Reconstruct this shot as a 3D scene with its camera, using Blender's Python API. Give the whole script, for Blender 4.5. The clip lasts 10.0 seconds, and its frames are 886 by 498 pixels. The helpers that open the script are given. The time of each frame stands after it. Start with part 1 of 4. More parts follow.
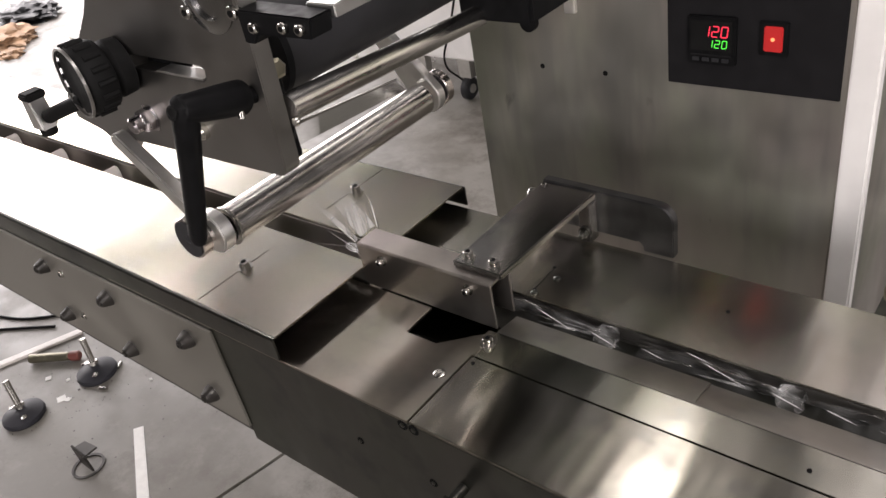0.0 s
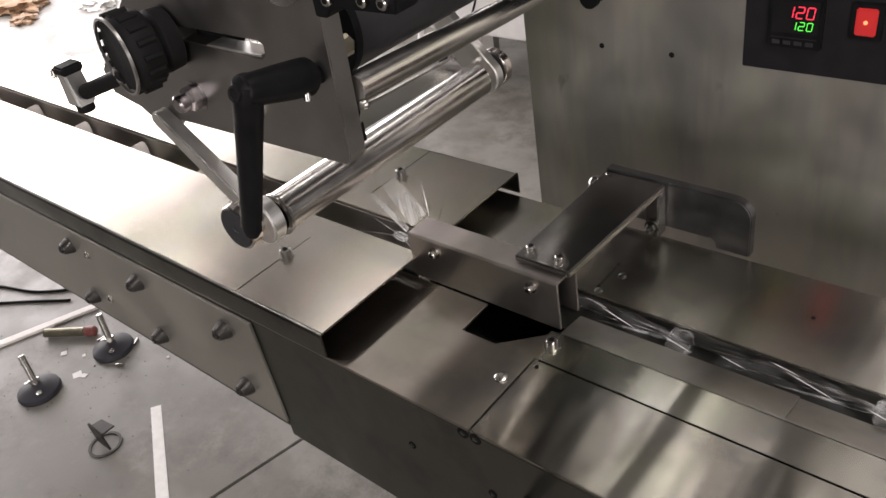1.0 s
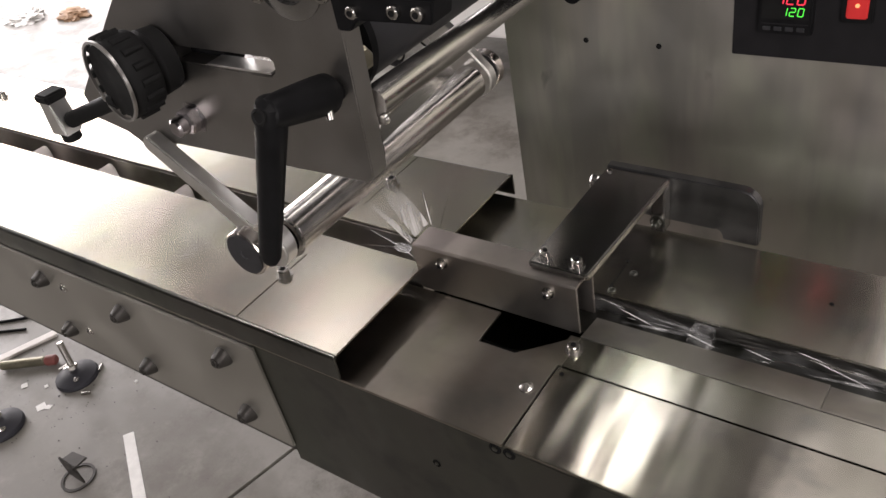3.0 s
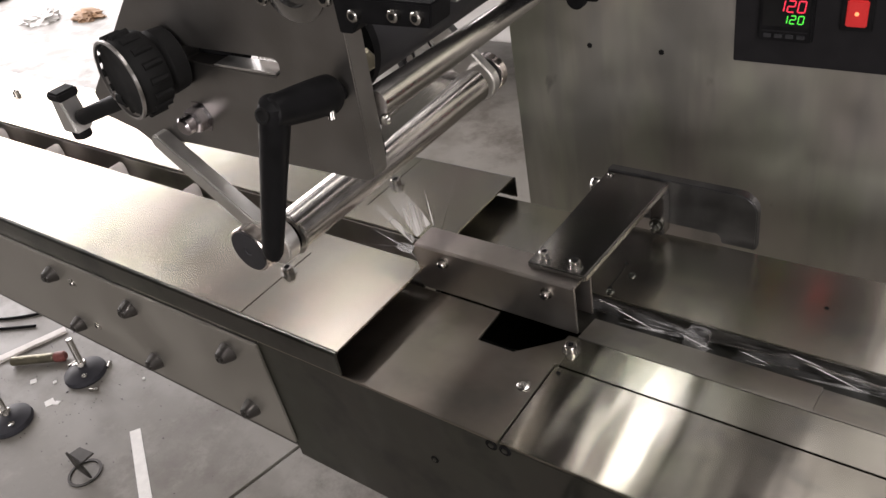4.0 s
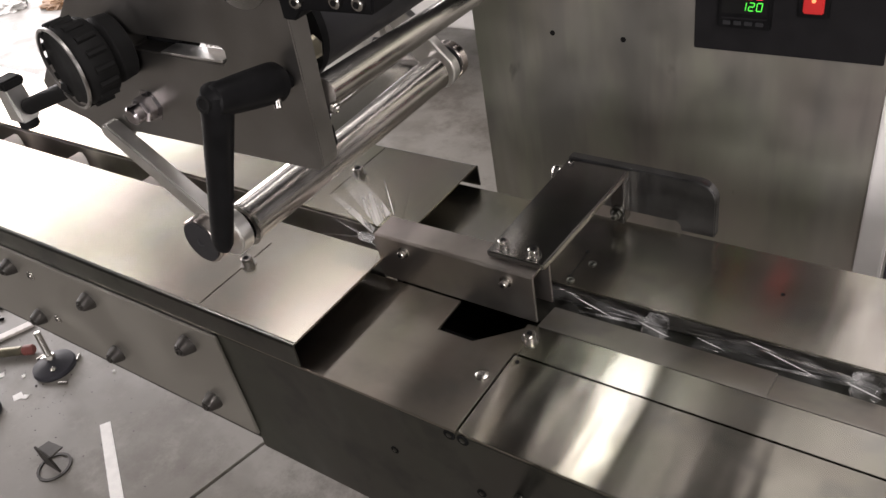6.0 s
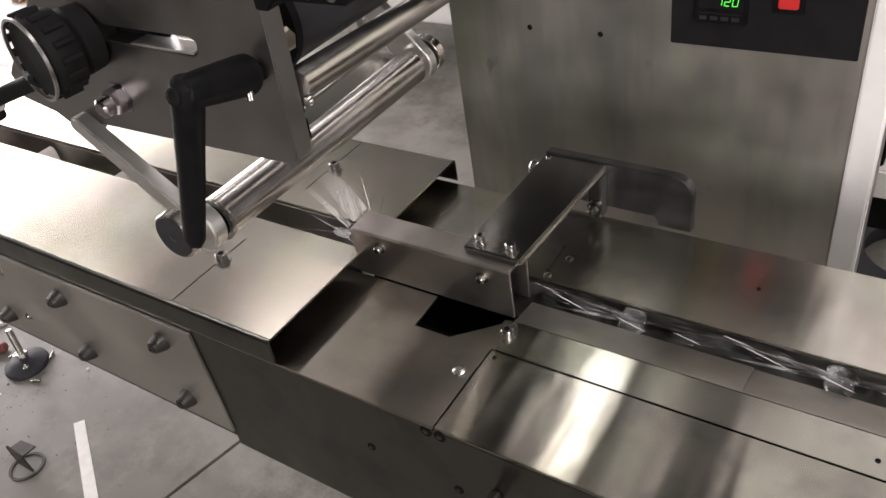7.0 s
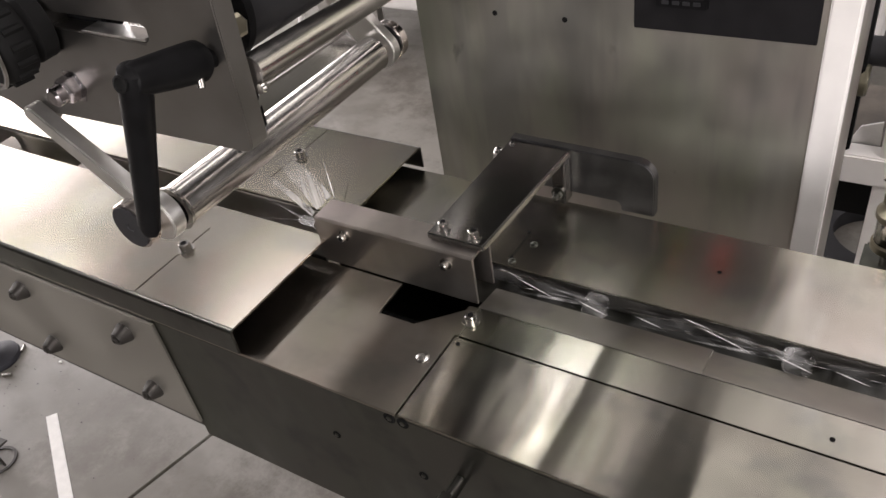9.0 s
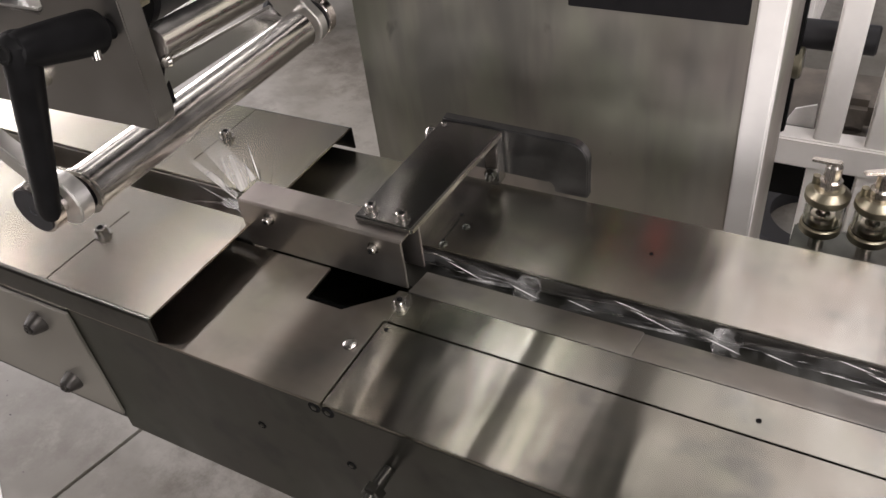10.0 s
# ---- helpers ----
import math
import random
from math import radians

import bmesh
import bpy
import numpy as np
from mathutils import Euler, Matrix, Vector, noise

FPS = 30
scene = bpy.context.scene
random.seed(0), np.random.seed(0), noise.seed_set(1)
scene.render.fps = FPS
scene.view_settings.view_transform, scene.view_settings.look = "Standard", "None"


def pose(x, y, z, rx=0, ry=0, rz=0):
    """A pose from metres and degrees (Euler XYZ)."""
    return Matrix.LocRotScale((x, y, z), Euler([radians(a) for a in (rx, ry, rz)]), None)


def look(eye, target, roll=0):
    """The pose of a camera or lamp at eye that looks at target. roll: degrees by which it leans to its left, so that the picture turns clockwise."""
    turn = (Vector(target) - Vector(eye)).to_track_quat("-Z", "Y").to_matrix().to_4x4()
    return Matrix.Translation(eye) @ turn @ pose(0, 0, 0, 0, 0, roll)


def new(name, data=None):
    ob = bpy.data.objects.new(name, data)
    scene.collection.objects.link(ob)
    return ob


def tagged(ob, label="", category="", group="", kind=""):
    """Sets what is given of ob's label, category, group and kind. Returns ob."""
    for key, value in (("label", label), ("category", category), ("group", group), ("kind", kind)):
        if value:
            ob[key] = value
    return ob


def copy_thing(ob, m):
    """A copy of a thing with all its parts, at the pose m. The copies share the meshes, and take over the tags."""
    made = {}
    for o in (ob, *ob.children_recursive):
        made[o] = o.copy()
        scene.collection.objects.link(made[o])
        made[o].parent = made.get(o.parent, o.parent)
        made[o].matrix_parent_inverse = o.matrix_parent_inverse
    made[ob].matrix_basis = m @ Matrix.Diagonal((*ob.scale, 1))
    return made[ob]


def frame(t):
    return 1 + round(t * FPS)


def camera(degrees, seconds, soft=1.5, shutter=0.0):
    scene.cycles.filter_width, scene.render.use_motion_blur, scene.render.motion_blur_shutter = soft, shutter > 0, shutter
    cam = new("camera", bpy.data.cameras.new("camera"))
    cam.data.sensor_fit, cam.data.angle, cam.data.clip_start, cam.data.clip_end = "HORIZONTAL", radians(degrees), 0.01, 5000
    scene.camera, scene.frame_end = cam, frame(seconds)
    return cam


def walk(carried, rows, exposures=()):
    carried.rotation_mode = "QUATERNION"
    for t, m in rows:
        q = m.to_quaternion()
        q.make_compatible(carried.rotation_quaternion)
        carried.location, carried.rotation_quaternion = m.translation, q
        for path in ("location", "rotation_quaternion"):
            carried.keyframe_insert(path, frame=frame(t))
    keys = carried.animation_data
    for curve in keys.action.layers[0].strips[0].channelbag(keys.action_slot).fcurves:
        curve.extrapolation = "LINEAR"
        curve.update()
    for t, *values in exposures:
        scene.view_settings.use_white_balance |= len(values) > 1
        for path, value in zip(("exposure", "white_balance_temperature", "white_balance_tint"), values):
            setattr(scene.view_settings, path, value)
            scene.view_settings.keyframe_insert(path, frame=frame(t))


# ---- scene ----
cam = camera(57.8, 10.0)
PATH = [
    (0, (0.525, -0.296, 0.464), (-0.647, 0.898, -0.632), -11.4),
    (0.5, (0.483, -0.286, 0.457), (-0.667, 0.896, -0.674), -10.1),
    (1, (0.456, -0.287, 0.456), (-0.712, 0.865, -0.687), -10.7),
    (1.5, (0.407, -0.288, 0.457), (-0.669, 0.934, -0.704), -11.4),
    (2, (0.397, -0.285, 0.452), (-0.606, 0.973, -0.737), -10.7),
    (2.5, (0.399, -0.293, 0.459), (-0.609, 0.955, -0.734), -11.1),
    (3, (0.4, -0.299, 0.463), (-0.663, 0.923, -0.71), -12.0),
    (4.5, (0.42, -0.305, 0.466), (-0.665, 0.912, -0.693), -11.6),
    (5, (0.424, -0.3, 0.464), (-0.651, 0.916, -0.704), -11.6),
    (5.5, (0.425, -0.295, 0.462), (-0.634, 0.922, -0.72), -11.6),
    (7, (0.424, -0.288, 0.457), (-0.567, 0.962, -0.75), -10.2),
    (7.5, (0.427, -0.286, 0.455), (-0.55, 0.966, -0.76), -10.3),
    (8, (0.433, -0.283, 0.455), (-0.532, 0.971, -0.768), -10.5),
    (8.5, (0.435, -0.284, 0.455), (-0.528, 0.968, -0.772), -10.6),
    (9, (0.436, -0.281, 0.454), (-0.507, 0.977, -0.783), -9.9),
    (9.5, (0.441, -0.27, 0.446), (-0.448, 0.997, -0.822), -9.2),
    (10, (0.443, -0.261, 0.44), (-0.384, 1.032, -0.843), -7.6),
]
walk(cam, [(t, look(eye, target, roll)) for t, eye, target, roll in PATH],
     [(0, 0.06, 6500, 13), (5.5, 0.06, 6500, 13), (7.5, 0.15, 6500, 13), (9, 0.19, 6500, 13), (10, 0.22, 6500, 13)])

# ---- world and light ----
FLOOR = -0.79
world = bpy.data.worlds.new("hall_air")
scene.world = world
world.use_nodes = True
world.node_tree.nodes["Background"].inputs[0].default_value = (0.8, 0.83, 0.9, 1)
world.node_tree.nodes["Background"].inputs[1].default_value = 0.035


def area_lamp(name, eye, target, sx, sy, watts, colour=(1, 0.935, 0.905)):
    data = bpy.data.lights.new(name, "AREA")
    data.shape, data.size, data.size_y, data.energy, data.color = "RECTANGLE", sx, sy, watts, colour
    ob = new(name, data)
    ob.matrix_world = look(eye, target)
    return ob


# ---- materials ----
def nodes_of(name):
    mat = bpy.data.materials.new(name)
    mat.use_nodes = True
    nt = mat.node_tree
    return mat, nt, nt.nodes["Principled BSDF"]


def noise_node(nt, scale, detail=4.0, stretch=(1, 1, 1), rough=0.55):
    co = nt.nodes.new("ShaderNodeTexCoord")
    mp = nt.nodes.new("ShaderNodeMapping")
    mp.inputs["Scale"].default_value = stretch
    nz = nt.nodes.new("ShaderNodeTexNoise")
    nz.inputs["Scale"].default_value, nz.inputs["Detail"].default_value = scale, detail
    nz.inputs["Roughness"].default_value = rough
    nt.links.new(co.outputs["Object"], mp.inputs["Vector"])
    nt.links.new(mp.outputs["Vector"], nz.inputs["Vector"])
    return nz.outputs["Fac"]


def ramp(nt, fac, a, b, lo=0.3, hi=0.7):
    r = nt.nodes.new("ShaderNodeMapRange")
    r.interpolation_type = "SMOOTHSTEP"
    r.inputs["From Min"].default_value, r.inputs["From Max"].default_value = lo, hi
    r.inputs["To Min"].default_value, r.inputs["To Max"].default_value = a, b
    nt.links.new(fac, r.inputs["Value"])
    return r.outputs["Result"]


def mix_colour(nt, fac, a, b):
    m = nt.nodes.new("ShaderNodeMix")
    m.data_type = "RGBA"
    nt.links.new(fac, m.inputs["Factor"])
    for sock, val in ((m.inputs[6], a), (m.inputs[7], b)):
        if isinstance(val, tuple):
            sock.default_value = (*val, 1)
        else:
            nt.links.new(val, sock)
    return m.outputs[2]


def add_bump(nt, bsdf, fac, strength, distance=0.001):
    b = nt.nodes.new("ShaderNodeBump")
    b.inputs["Strength"].default_value, b.inputs["Distance"].default_value = strength, distance
    nt.links.new(fac, b.inputs["Height"])
    nt.links.new(b.outputs["Normal"], bsdf.inputs["Normal"])


def steel(name, base, rough, grain=(30, 1500, 1500), smear=0.1, tint=(0.88, 0.84, 0.8), bump=0.0, metal=1.0, aniso=0.8, cloud=(1, 1.6, 1), stain=0.16, wave=0.0, drip=0.0):
    """Brushed sheet steel: fine grain along one way, hand smears and faint oil stains."""
    mat, nt, b = nodes_of(name)
    b.inputs["Metallic"].default_value = metal
    big = noise_node(nt, 7.0, 5, cloud)
    stained = tuple(c * t for c, t in zip(base, tint))
    hue = noise_node(nt, 4.3, 3, (1.3, 1, 1))
    tinted = mix_colour(nt, ramp(nt, hue, 0, 1, 0.35, 0.65), tuple(c * t for c, t in zip(base, (1.05, 0.965, 0.975))), tuple(c * t for c, t in zip(base, (0.96, 1.015, 0.885))))
    clouded = mix_colour(nt, ramp(nt, big, 0, 1, 0.3, 0.8), tinted, stained)
    blotch = noise_node(nt, 17.0, 3, (cloud[0], cloud[0] * 1.3, cloud[2]), 0.6)
    wiped = noise_node(nt, 6.0, 3, (cloud[0] * 2, cloud[0], cloud[2]), 0.55)
    marked = mix_colour(nt, ramp(nt, blotch, 0, 1, 0.46, 0.74), clouded, tuple(c * (1 - stain) for c in base))
    colour = mix_colour(nt, ramp(nt, wiped, 0, 1, 0.48, 0.78), marked, tuple(min(1, c * (1 + stain)) for c in base))
    if drip:
        runs, spray = noise_node(nt, 13.0, 4, (1, 1, 0.13), 0.6), noise_node(nt, 26.0, 3, (1, 1, 0.6), 0.5)
        colour = mix_colour(nt, ramp(nt, runs, 0, 0.8, 0.54, 0.68), colour, tuple(c * (1 - drip) for c in base))
        colour = mix_colour(nt, ramp(nt, spray, 0, 0.9, 0.68, 0.76), colour, tuple(c * (1 - drip * 1.6) for c in base))
    nt.links.new(colour, b.inputs["Base Color"])
    spots = noise_node(nt, 11.0, 2.5)
    nt.links.new(ramp(nt, spots, rough - smear * 0.5, rough + smear, 0.2, 0.8), b.inputs["Roughness"])
    if bump:
        add_bump(nt, b, noise_node(nt, 1.0, 1, grain), bump, 0.0006)
    if wave:
        add_bump(nt, b, noise_node(nt, 20.0, 1.5, (1, 0.22, 1)), 1.0, 0.001 * wave)
    if aniso:
        tan = nt.nodes.new("ShaderNodeTangent")
        tan.direction_type, tan.uv_map = "UV_MAP", "grain"
        nt.links.new(tan.outputs[0], b.inputs["Tangent"])
        b.inputs["Anisotropic"].default_value, b.inputs["Anisotropic Rotation"].default_value = aniso, 0.25
    return mat


def plain(name, base, rough, metal=0.0, vary=0.15, scale=40.0, bump=0.0, spec=0.5):
    mat, nt, b = nodes_of(name)
    b.inputs["Specular IOR Level"].default_value = spec
    b.inputs["Metallic"].default_value = metal
    nz = noise_node(nt, scale, 5)
    nt.links.new(mix_colour(nt, ramp(nt, nz, 0, 1), tuple(c * (1 - vary) for c in base), tuple(min(1, c * (1 + vary)) for c in base)), b.inputs["Base Color"])
    nt.links.new(ramp(nt, nz, rough * 0.85, min(1, rough * 1.15)), b.inputs["Roughness"])
    if bump:
        add_bump(nt, b, nz, bump)
    return mat


def glowing(name, colour, strength):
    mat, nt, b = nodes_of(name)
    b.inputs["Base Color"].default_value = (*[c * 0.4 for c in colour], 1)
    b.inputs["Emission Color"].default_value = (*colour, 1)
    b.inputs["Emission Strength"].default_value = strength
    return mat


def clear_film(name, haze, ior=1.25):
    """Thin clear plastic film: mostly see-through, glossy, slightly milky."""
    mat, nt, b = nodes_of(name)
    out = nt.nodes["Material Output"]
    clear = nt.nodes.new("ShaderNodeBsdfTransparent")
    gloss = nt.nodes.new("ShaderNodeBsdfGlossy")
    gloss.inputs["Roughness"].default_value = 0.16
    milk = nt.nodes.new("ShaderNodeBsdfDiffuse")
    milk.inputs["Color"].default_value = (0.8, 0.8, 0.8, 1)
    fres = nt.nodes.new("ShaderNodeFresnel")
    fres.inputs["IOR"].default_value = ior
    one, two = nt.nodes.new("ShaderNodeMixShader"), nt.nodes.new("ShaderNodeMixShader")
    nz = noise_node(nt, 45.0, 4)
    nt.links.new(ramp(nt, nz, 0.0, haze * 2, 0.4, 0.75), one.inputs[0])
    nt.links.new(clear.outputs[0], one.inputs[1])
    nt.links.new(milk.outputs[0], one.inputs[2])
    nt.links.new(fres.outputs[0], two.inputs[0])
    nt.links.new(one.outputs[0], two.inputs[1])
    nt.links.new(gloss.outputs[0], two.inputs[2])
    nt.links.new(two.outputs[0], out.inputs["Surface"])
    return mat


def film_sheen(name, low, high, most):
    """Glints on film put into the colour: streaked, see-through white gloss that fades out between two heights."""
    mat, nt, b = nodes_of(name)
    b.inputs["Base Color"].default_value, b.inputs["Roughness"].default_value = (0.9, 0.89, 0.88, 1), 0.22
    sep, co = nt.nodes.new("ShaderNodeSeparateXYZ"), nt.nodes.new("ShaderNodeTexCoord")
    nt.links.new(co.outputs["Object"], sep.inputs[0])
    # Share of the white highlight, strongest at the low height
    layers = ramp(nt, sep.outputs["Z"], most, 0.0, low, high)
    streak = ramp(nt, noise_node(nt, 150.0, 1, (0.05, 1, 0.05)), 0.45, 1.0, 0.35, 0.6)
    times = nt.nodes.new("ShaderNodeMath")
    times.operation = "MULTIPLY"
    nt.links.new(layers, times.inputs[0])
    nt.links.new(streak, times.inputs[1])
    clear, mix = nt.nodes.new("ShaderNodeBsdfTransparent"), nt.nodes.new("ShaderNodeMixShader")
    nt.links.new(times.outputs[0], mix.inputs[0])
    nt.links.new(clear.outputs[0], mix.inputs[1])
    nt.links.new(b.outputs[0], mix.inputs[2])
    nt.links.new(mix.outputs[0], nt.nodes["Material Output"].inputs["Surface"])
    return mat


def glass(name):
    mat, nt, b = nodes_of(name)
    b.inputs["Transmission Weight"].default_value, b.inputs["Roughness"].default_value = 1.0, 0.02
    b.inputs["Base Color"].default_value = (0.95, 0.95, 0.9, 1)
    return mat


def concrete(name):
    mat, nt, b = nodes_of(name)
    a, c = noise_node(nt, 1.3, 6), noise_node(nt, 9.0, 8, rough=0.7)
    first = mix_colour(nt, ramp(nt, a, 0, 1), (0.142, 0.134, 0.119), (0.225, 0.213, 0.192))
    dirt, smudge = noise_node(nt, 4.0, 9, rough=0.75), noise_node(nt, 2.2, 4, (1, 1.6, 1), 0.6)
    second = mix_colour(nt, ramp(nt, dirt, 0, 0.85, 0.46, 0.68), first, (0.08, 0.068, 0.055))
    third = mix_colour(nt, ramp(nt, smudge, 0, 0.55, 0.5, 0.66), second, (0.095, 0.085, 0.068))
    nt.links.new(mix_colour(nt, ramp(nt, c, 0, 0.55, 0.5, 0.78), third, (0.3, 0.288, 0.265)), b.inputs["Base Color"])
    nt.links.new(ramp(nt, c, 0.32, 0.6), b.inputs["Roughness"])
    add_bump(nt, b, c, 0.2, 0.003)
    return mat


CHANNEL = steel("channel_steel", (0.37, 0.355, 0.335), 0.34, aniso=0.0, stain=0.25)
DECK = steel("deck_steel", (0.435, 0.43, 0.395), 0.15, stain=0.24, wave=0.7)
SATIN = steel("satin_deck_steel", (0.32, 0.3, 0.272), 0.315, smear=0.045, stain=0.22, aniso=0.7)
INSERT = steel("insert_steel", (0.36, 0.348, 0.318), 0.15, stain=0.34, wave=1.3)
REAR_DECK = steel("hazy_deck_steel", (0.56, 0.543, 0.505), 0.235, smear=0.025, aniso=0.4, stain=0.28, wave=1.6)
COVER = steel("cover_steel", (0.5, 0.478, 0.425), 0.215, smear=0.035, aniso=0.5, stain=0.17)
# Dark tone: shade and dark reflections of the stainless sides put into colour
SIDE = steel("shaded_side_steel", (0.11, 0.113, 0.105), 0.315, smear=0.06, stain=0.4, aniso=0.5)
ARM = plain("arm_steel", (0.165, 0.165, 0.168), 0.33, 1.0, 0.1, 40)
APRON = plain("apron_plate", (0.43, 0.415, 0.38), 0.48, 1.0, 0.05, 12)
PLATE = plain("satin_plate", (0.3, 0.288, 0.275), 0.38, 1.0, 0.06, 30)
CABINET = steel("cabinet_steel", (0.385, 0.374, 0.345), 0.42, grain=(800, 800, 20), smear=0.14, aniso=0.0, metal=0.88, tint=(0.68, 0.66, 0.62), cloud=(0.75, 0.75, 0.26), stain=0.32, drip=0.3)
BRIGHT = steel("machined_steel", (0.72, 0.7, 0.67), 0.21, grain=(900, 900, 900), smear=0.06)
ALU = plain("aluminium", (0.75, 0.74, 0.72), 0.35, 1.0, 0.05, 60)
ROLLER = plain("satin_roller", (0.66, 0.635, 0.61), 0.23, 1.0, 0.04, 80)
CHROME = plain("chrome", (0.46, 0.445, 0.42), 0.22, 1.0, 0.04, 80)
BRACKET = steel("bracket_steel", (0.36, 0.36, 0.37), 0.22, smear=0.03, stain=0.3, wave=0.5)
# Near black: the shade inside holes, sockets, gaps and the bed put into colour
DARK = plain("void_shade", (0.01, 0.01, 0.01), 0.9, 0, 0.1, 40, 0.0, 0.02)
BLACK = plain("black_plastic", (0.006, 0.006, 0.0065), 0.5, 0, 0.2, 90, 0.0, 0.08)
RUBBER = plain("black_rubber", (0.018, 0.018, 0.02), 0.5, 0, 0.2, 30, 0.0, 0.3)
MATT = plain("matt_black", (0.008, 0.008, 0.008), 0.65, 0, 0.2, 60, 0.0, 0.1)
PANEL = plain("black_panel_film", (0.012, 0.0115, 0.0125), 0.6, 0, 0.1, 60, 0.0, 0.08)
WHITE = plain("white_paint", (0.84, 0.82, 0.8), 0.45, 0, 0.05, 12)
BRASS = plain("brass", (0.35, 0.32, 0.24), 0.34, 1.0, 0.08, 60)
SCRAP = plain("dark_scrap_steel", (0.035, 0.032, 0.029), 0.4, 0.5)
LUG = plain("pale_plastic", (0.62, 0.58, 0.55), 0.45, 0, 0.08, 50)
PAPER = plain("white_card", (0.75, 0.74, 0.72), 0.7, 0, 0.06, 60)
BROWN = plain("brown_card", (0.35, 0.22, 0.13), 0.8, 0, 0.2, 20)
RED_PLASTIC = plain("red_plastic", (0.17, 0.05, 0.042), 0.5)
FOOT = plain("grey_rubber", (0.022, 0.022, 0.027), 0.55, 0, 0.25, 25, 0.0, 0.25)
RED = glowing("red_lamp", (1.0, 0.03, 0.03), 0.14)
AMBER = glowing("amber_lamp", (1.0, 0.3, 0.12), 1.6)
RED_DIGIT = glowing("red_digit", (1.0, 0.04, 0.08), 1.0)
GREEN_DIGIT = glowing("green_digit", (0.1, 1.0, 0.08), 0.9)
TUBE = glowing("lamp_tube", (1.0, 0.97, 0.92), 8.0)
FILM = clear_film("film_clear", 0.03, 1.17)
FILM_WEB = clear_film("film_web_clear", 0.012, 1.09)
FILM_MILKY = clear_film("film_milky", 0.18, 1.2)
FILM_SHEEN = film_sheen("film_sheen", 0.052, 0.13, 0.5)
# White for the thin highlights along film creases
FILM_GLINT = plain("film_glint", (0.8, 0.79, 0.78), 0.25, 0.3)
GLASS = glass("oil_cup_glass")
CONCRETE = concrete("concrete")
WALLPAINT = plain("hall_paint", (0.08, 0.08, 0.078), 0.8, 0, 0.3, 0.8)
BLUE = plain("blue_paint", (0.12, 0.2, 0.42), 0.5)
RUST = plain("brown_grime", (0.11, 0.095, 0.08), 0.6, 0, 0.3, 25)
OLIVE = plain("olive_metal", (0.2, 0.185, 0.135), 0.36, 0.8)

# ---- shape helpers ----
AX = {"x": lambda u, v, w: (w, u, v), "y": lambda u, v, w: (u, w, v), "z": lambda u, v, w: (u, v, w)}


def prism(outline, axis, a, b, holes=(), bm=None, bevel=0.0):
    """A plate: outline in the two other axes (in x, y, z order), from a to b along axis; holes go through."""
    bm2 = bmesh.new()
    edges = []
    for loop in (outline, *holes):
        vs = [bm2.verts.new(AX[axis](u, v, a)) for u, v in loop]
        edges += [bm2.edges.new((vs[i], vs[(i + 1) % len(vs)])) for i in range(len(vs))]
    if holes:
        bmesh.ops.triangle_fill(bm2, use_beauty=True, use_dissolve=False, edges=edges)
    else:
        bmesh.ops.contextual_create(bm2, geom=edges)
    got = bmesh.ops.extrude_face_region(bm2, geom=bm2.faces[:])
    shift = Vector(AX[axis](0, 0, b - a))
    bmesh.ops.translate(bm2, vec=shift, verts=[v for v in got["geom"] if isinstance(v, bmesh.types.BMVert)])
    bmesh.ops.recalc_face_normals(bm2, faces=bm2.faces)
    if bevel:
        sharp = [e for e in bm2.edges if len(e.link_faces) == 2 and e.calc_face_angle(0) > 0.6]
        bmesh.ops.bevel(bm2, geom=sharp, offset=bevel, segments=2, affect="EDGES", clamp_overlap=True)
    return merge(bm, bm2)


def merge(bm, other):
    if bm is None:
        return other
    me = bpy.data.meshes.new("temp")
    other.to_mesh(me)
    other.free()
    bm.from_mesh(me)
    bpy.data.meshes.remove(me)
    return bm


def box(x0, x1, y0, y1, z0, z1, bm=None, bevel=0.0):
    return prism([(x0, y0), (x1, y0), (x1, y1), (x0, y1)], "z", z0, z1, (), bm, bevel)


def lathe(profile, base, way, seg=24, bm=None, hollow=False):
    """A turned piece: (radius, height) along way from base."""
    bm2 = bmesh.new()
    turn = Vector(way).normalized().to_track_quat("Z", "Y").to_matrix()
    rings = []
    for r, hgt in profile:
        if r < 1e-6:
            rings.append([bm2.verts.new(Vector(base) + turn @ Vector((0, 0, hgt)))])
        else:
            rings.append([bm2.verts.new(Vector(base) + turn @ Vector((r * math.cos(k * math.tau / seg), r * math.sin(k * math.tau / seg), hgt))) for k in range(seg)])
    for p, q in zip(rings, rings[1:]):
        if len(p) == 1 and len(q) == 1:
            continue
        for k in range(seg):
            n = (k + 1) % seg
            if len(p) == 1:
                bm2.faces.new((p[0], q[n], q[k]))
            elif len(q) == 1:
                bm2.faces.new((p[k], p[n], q[0]))
            else:
                bm2.faces.new((p[k], p[n], q[n], q[k]))
    if hollow:
        for k in range(seg):
            n = (k + 1) % seg
            bm2.faces.new((rings[-1][k], rings[-1][n], rings[0][n], rings[0][k]))
    for ring in (rings[0], rings[-1]):
        if len(ring) > 1 and not hollow:
            bm2.faces.new(ring)
    bmesh.ops.recalc_face_normals(bm2, faces=bm2.faces)
    return merge(bm, bm2)


def rod(p0, p1, r, seg=24, bm=None, edge=0.0):
    p0, p1 = Vector(p0), Vector(p1)
    n = (p1 - p0).length
    prof = [(r - edge, 0), (r, edge), (r, n - edge), (r - edge, n)] if edge else [(r, 0), (r, n)]
    return lathe(prof, p0, p1 - p0, seg, bm)


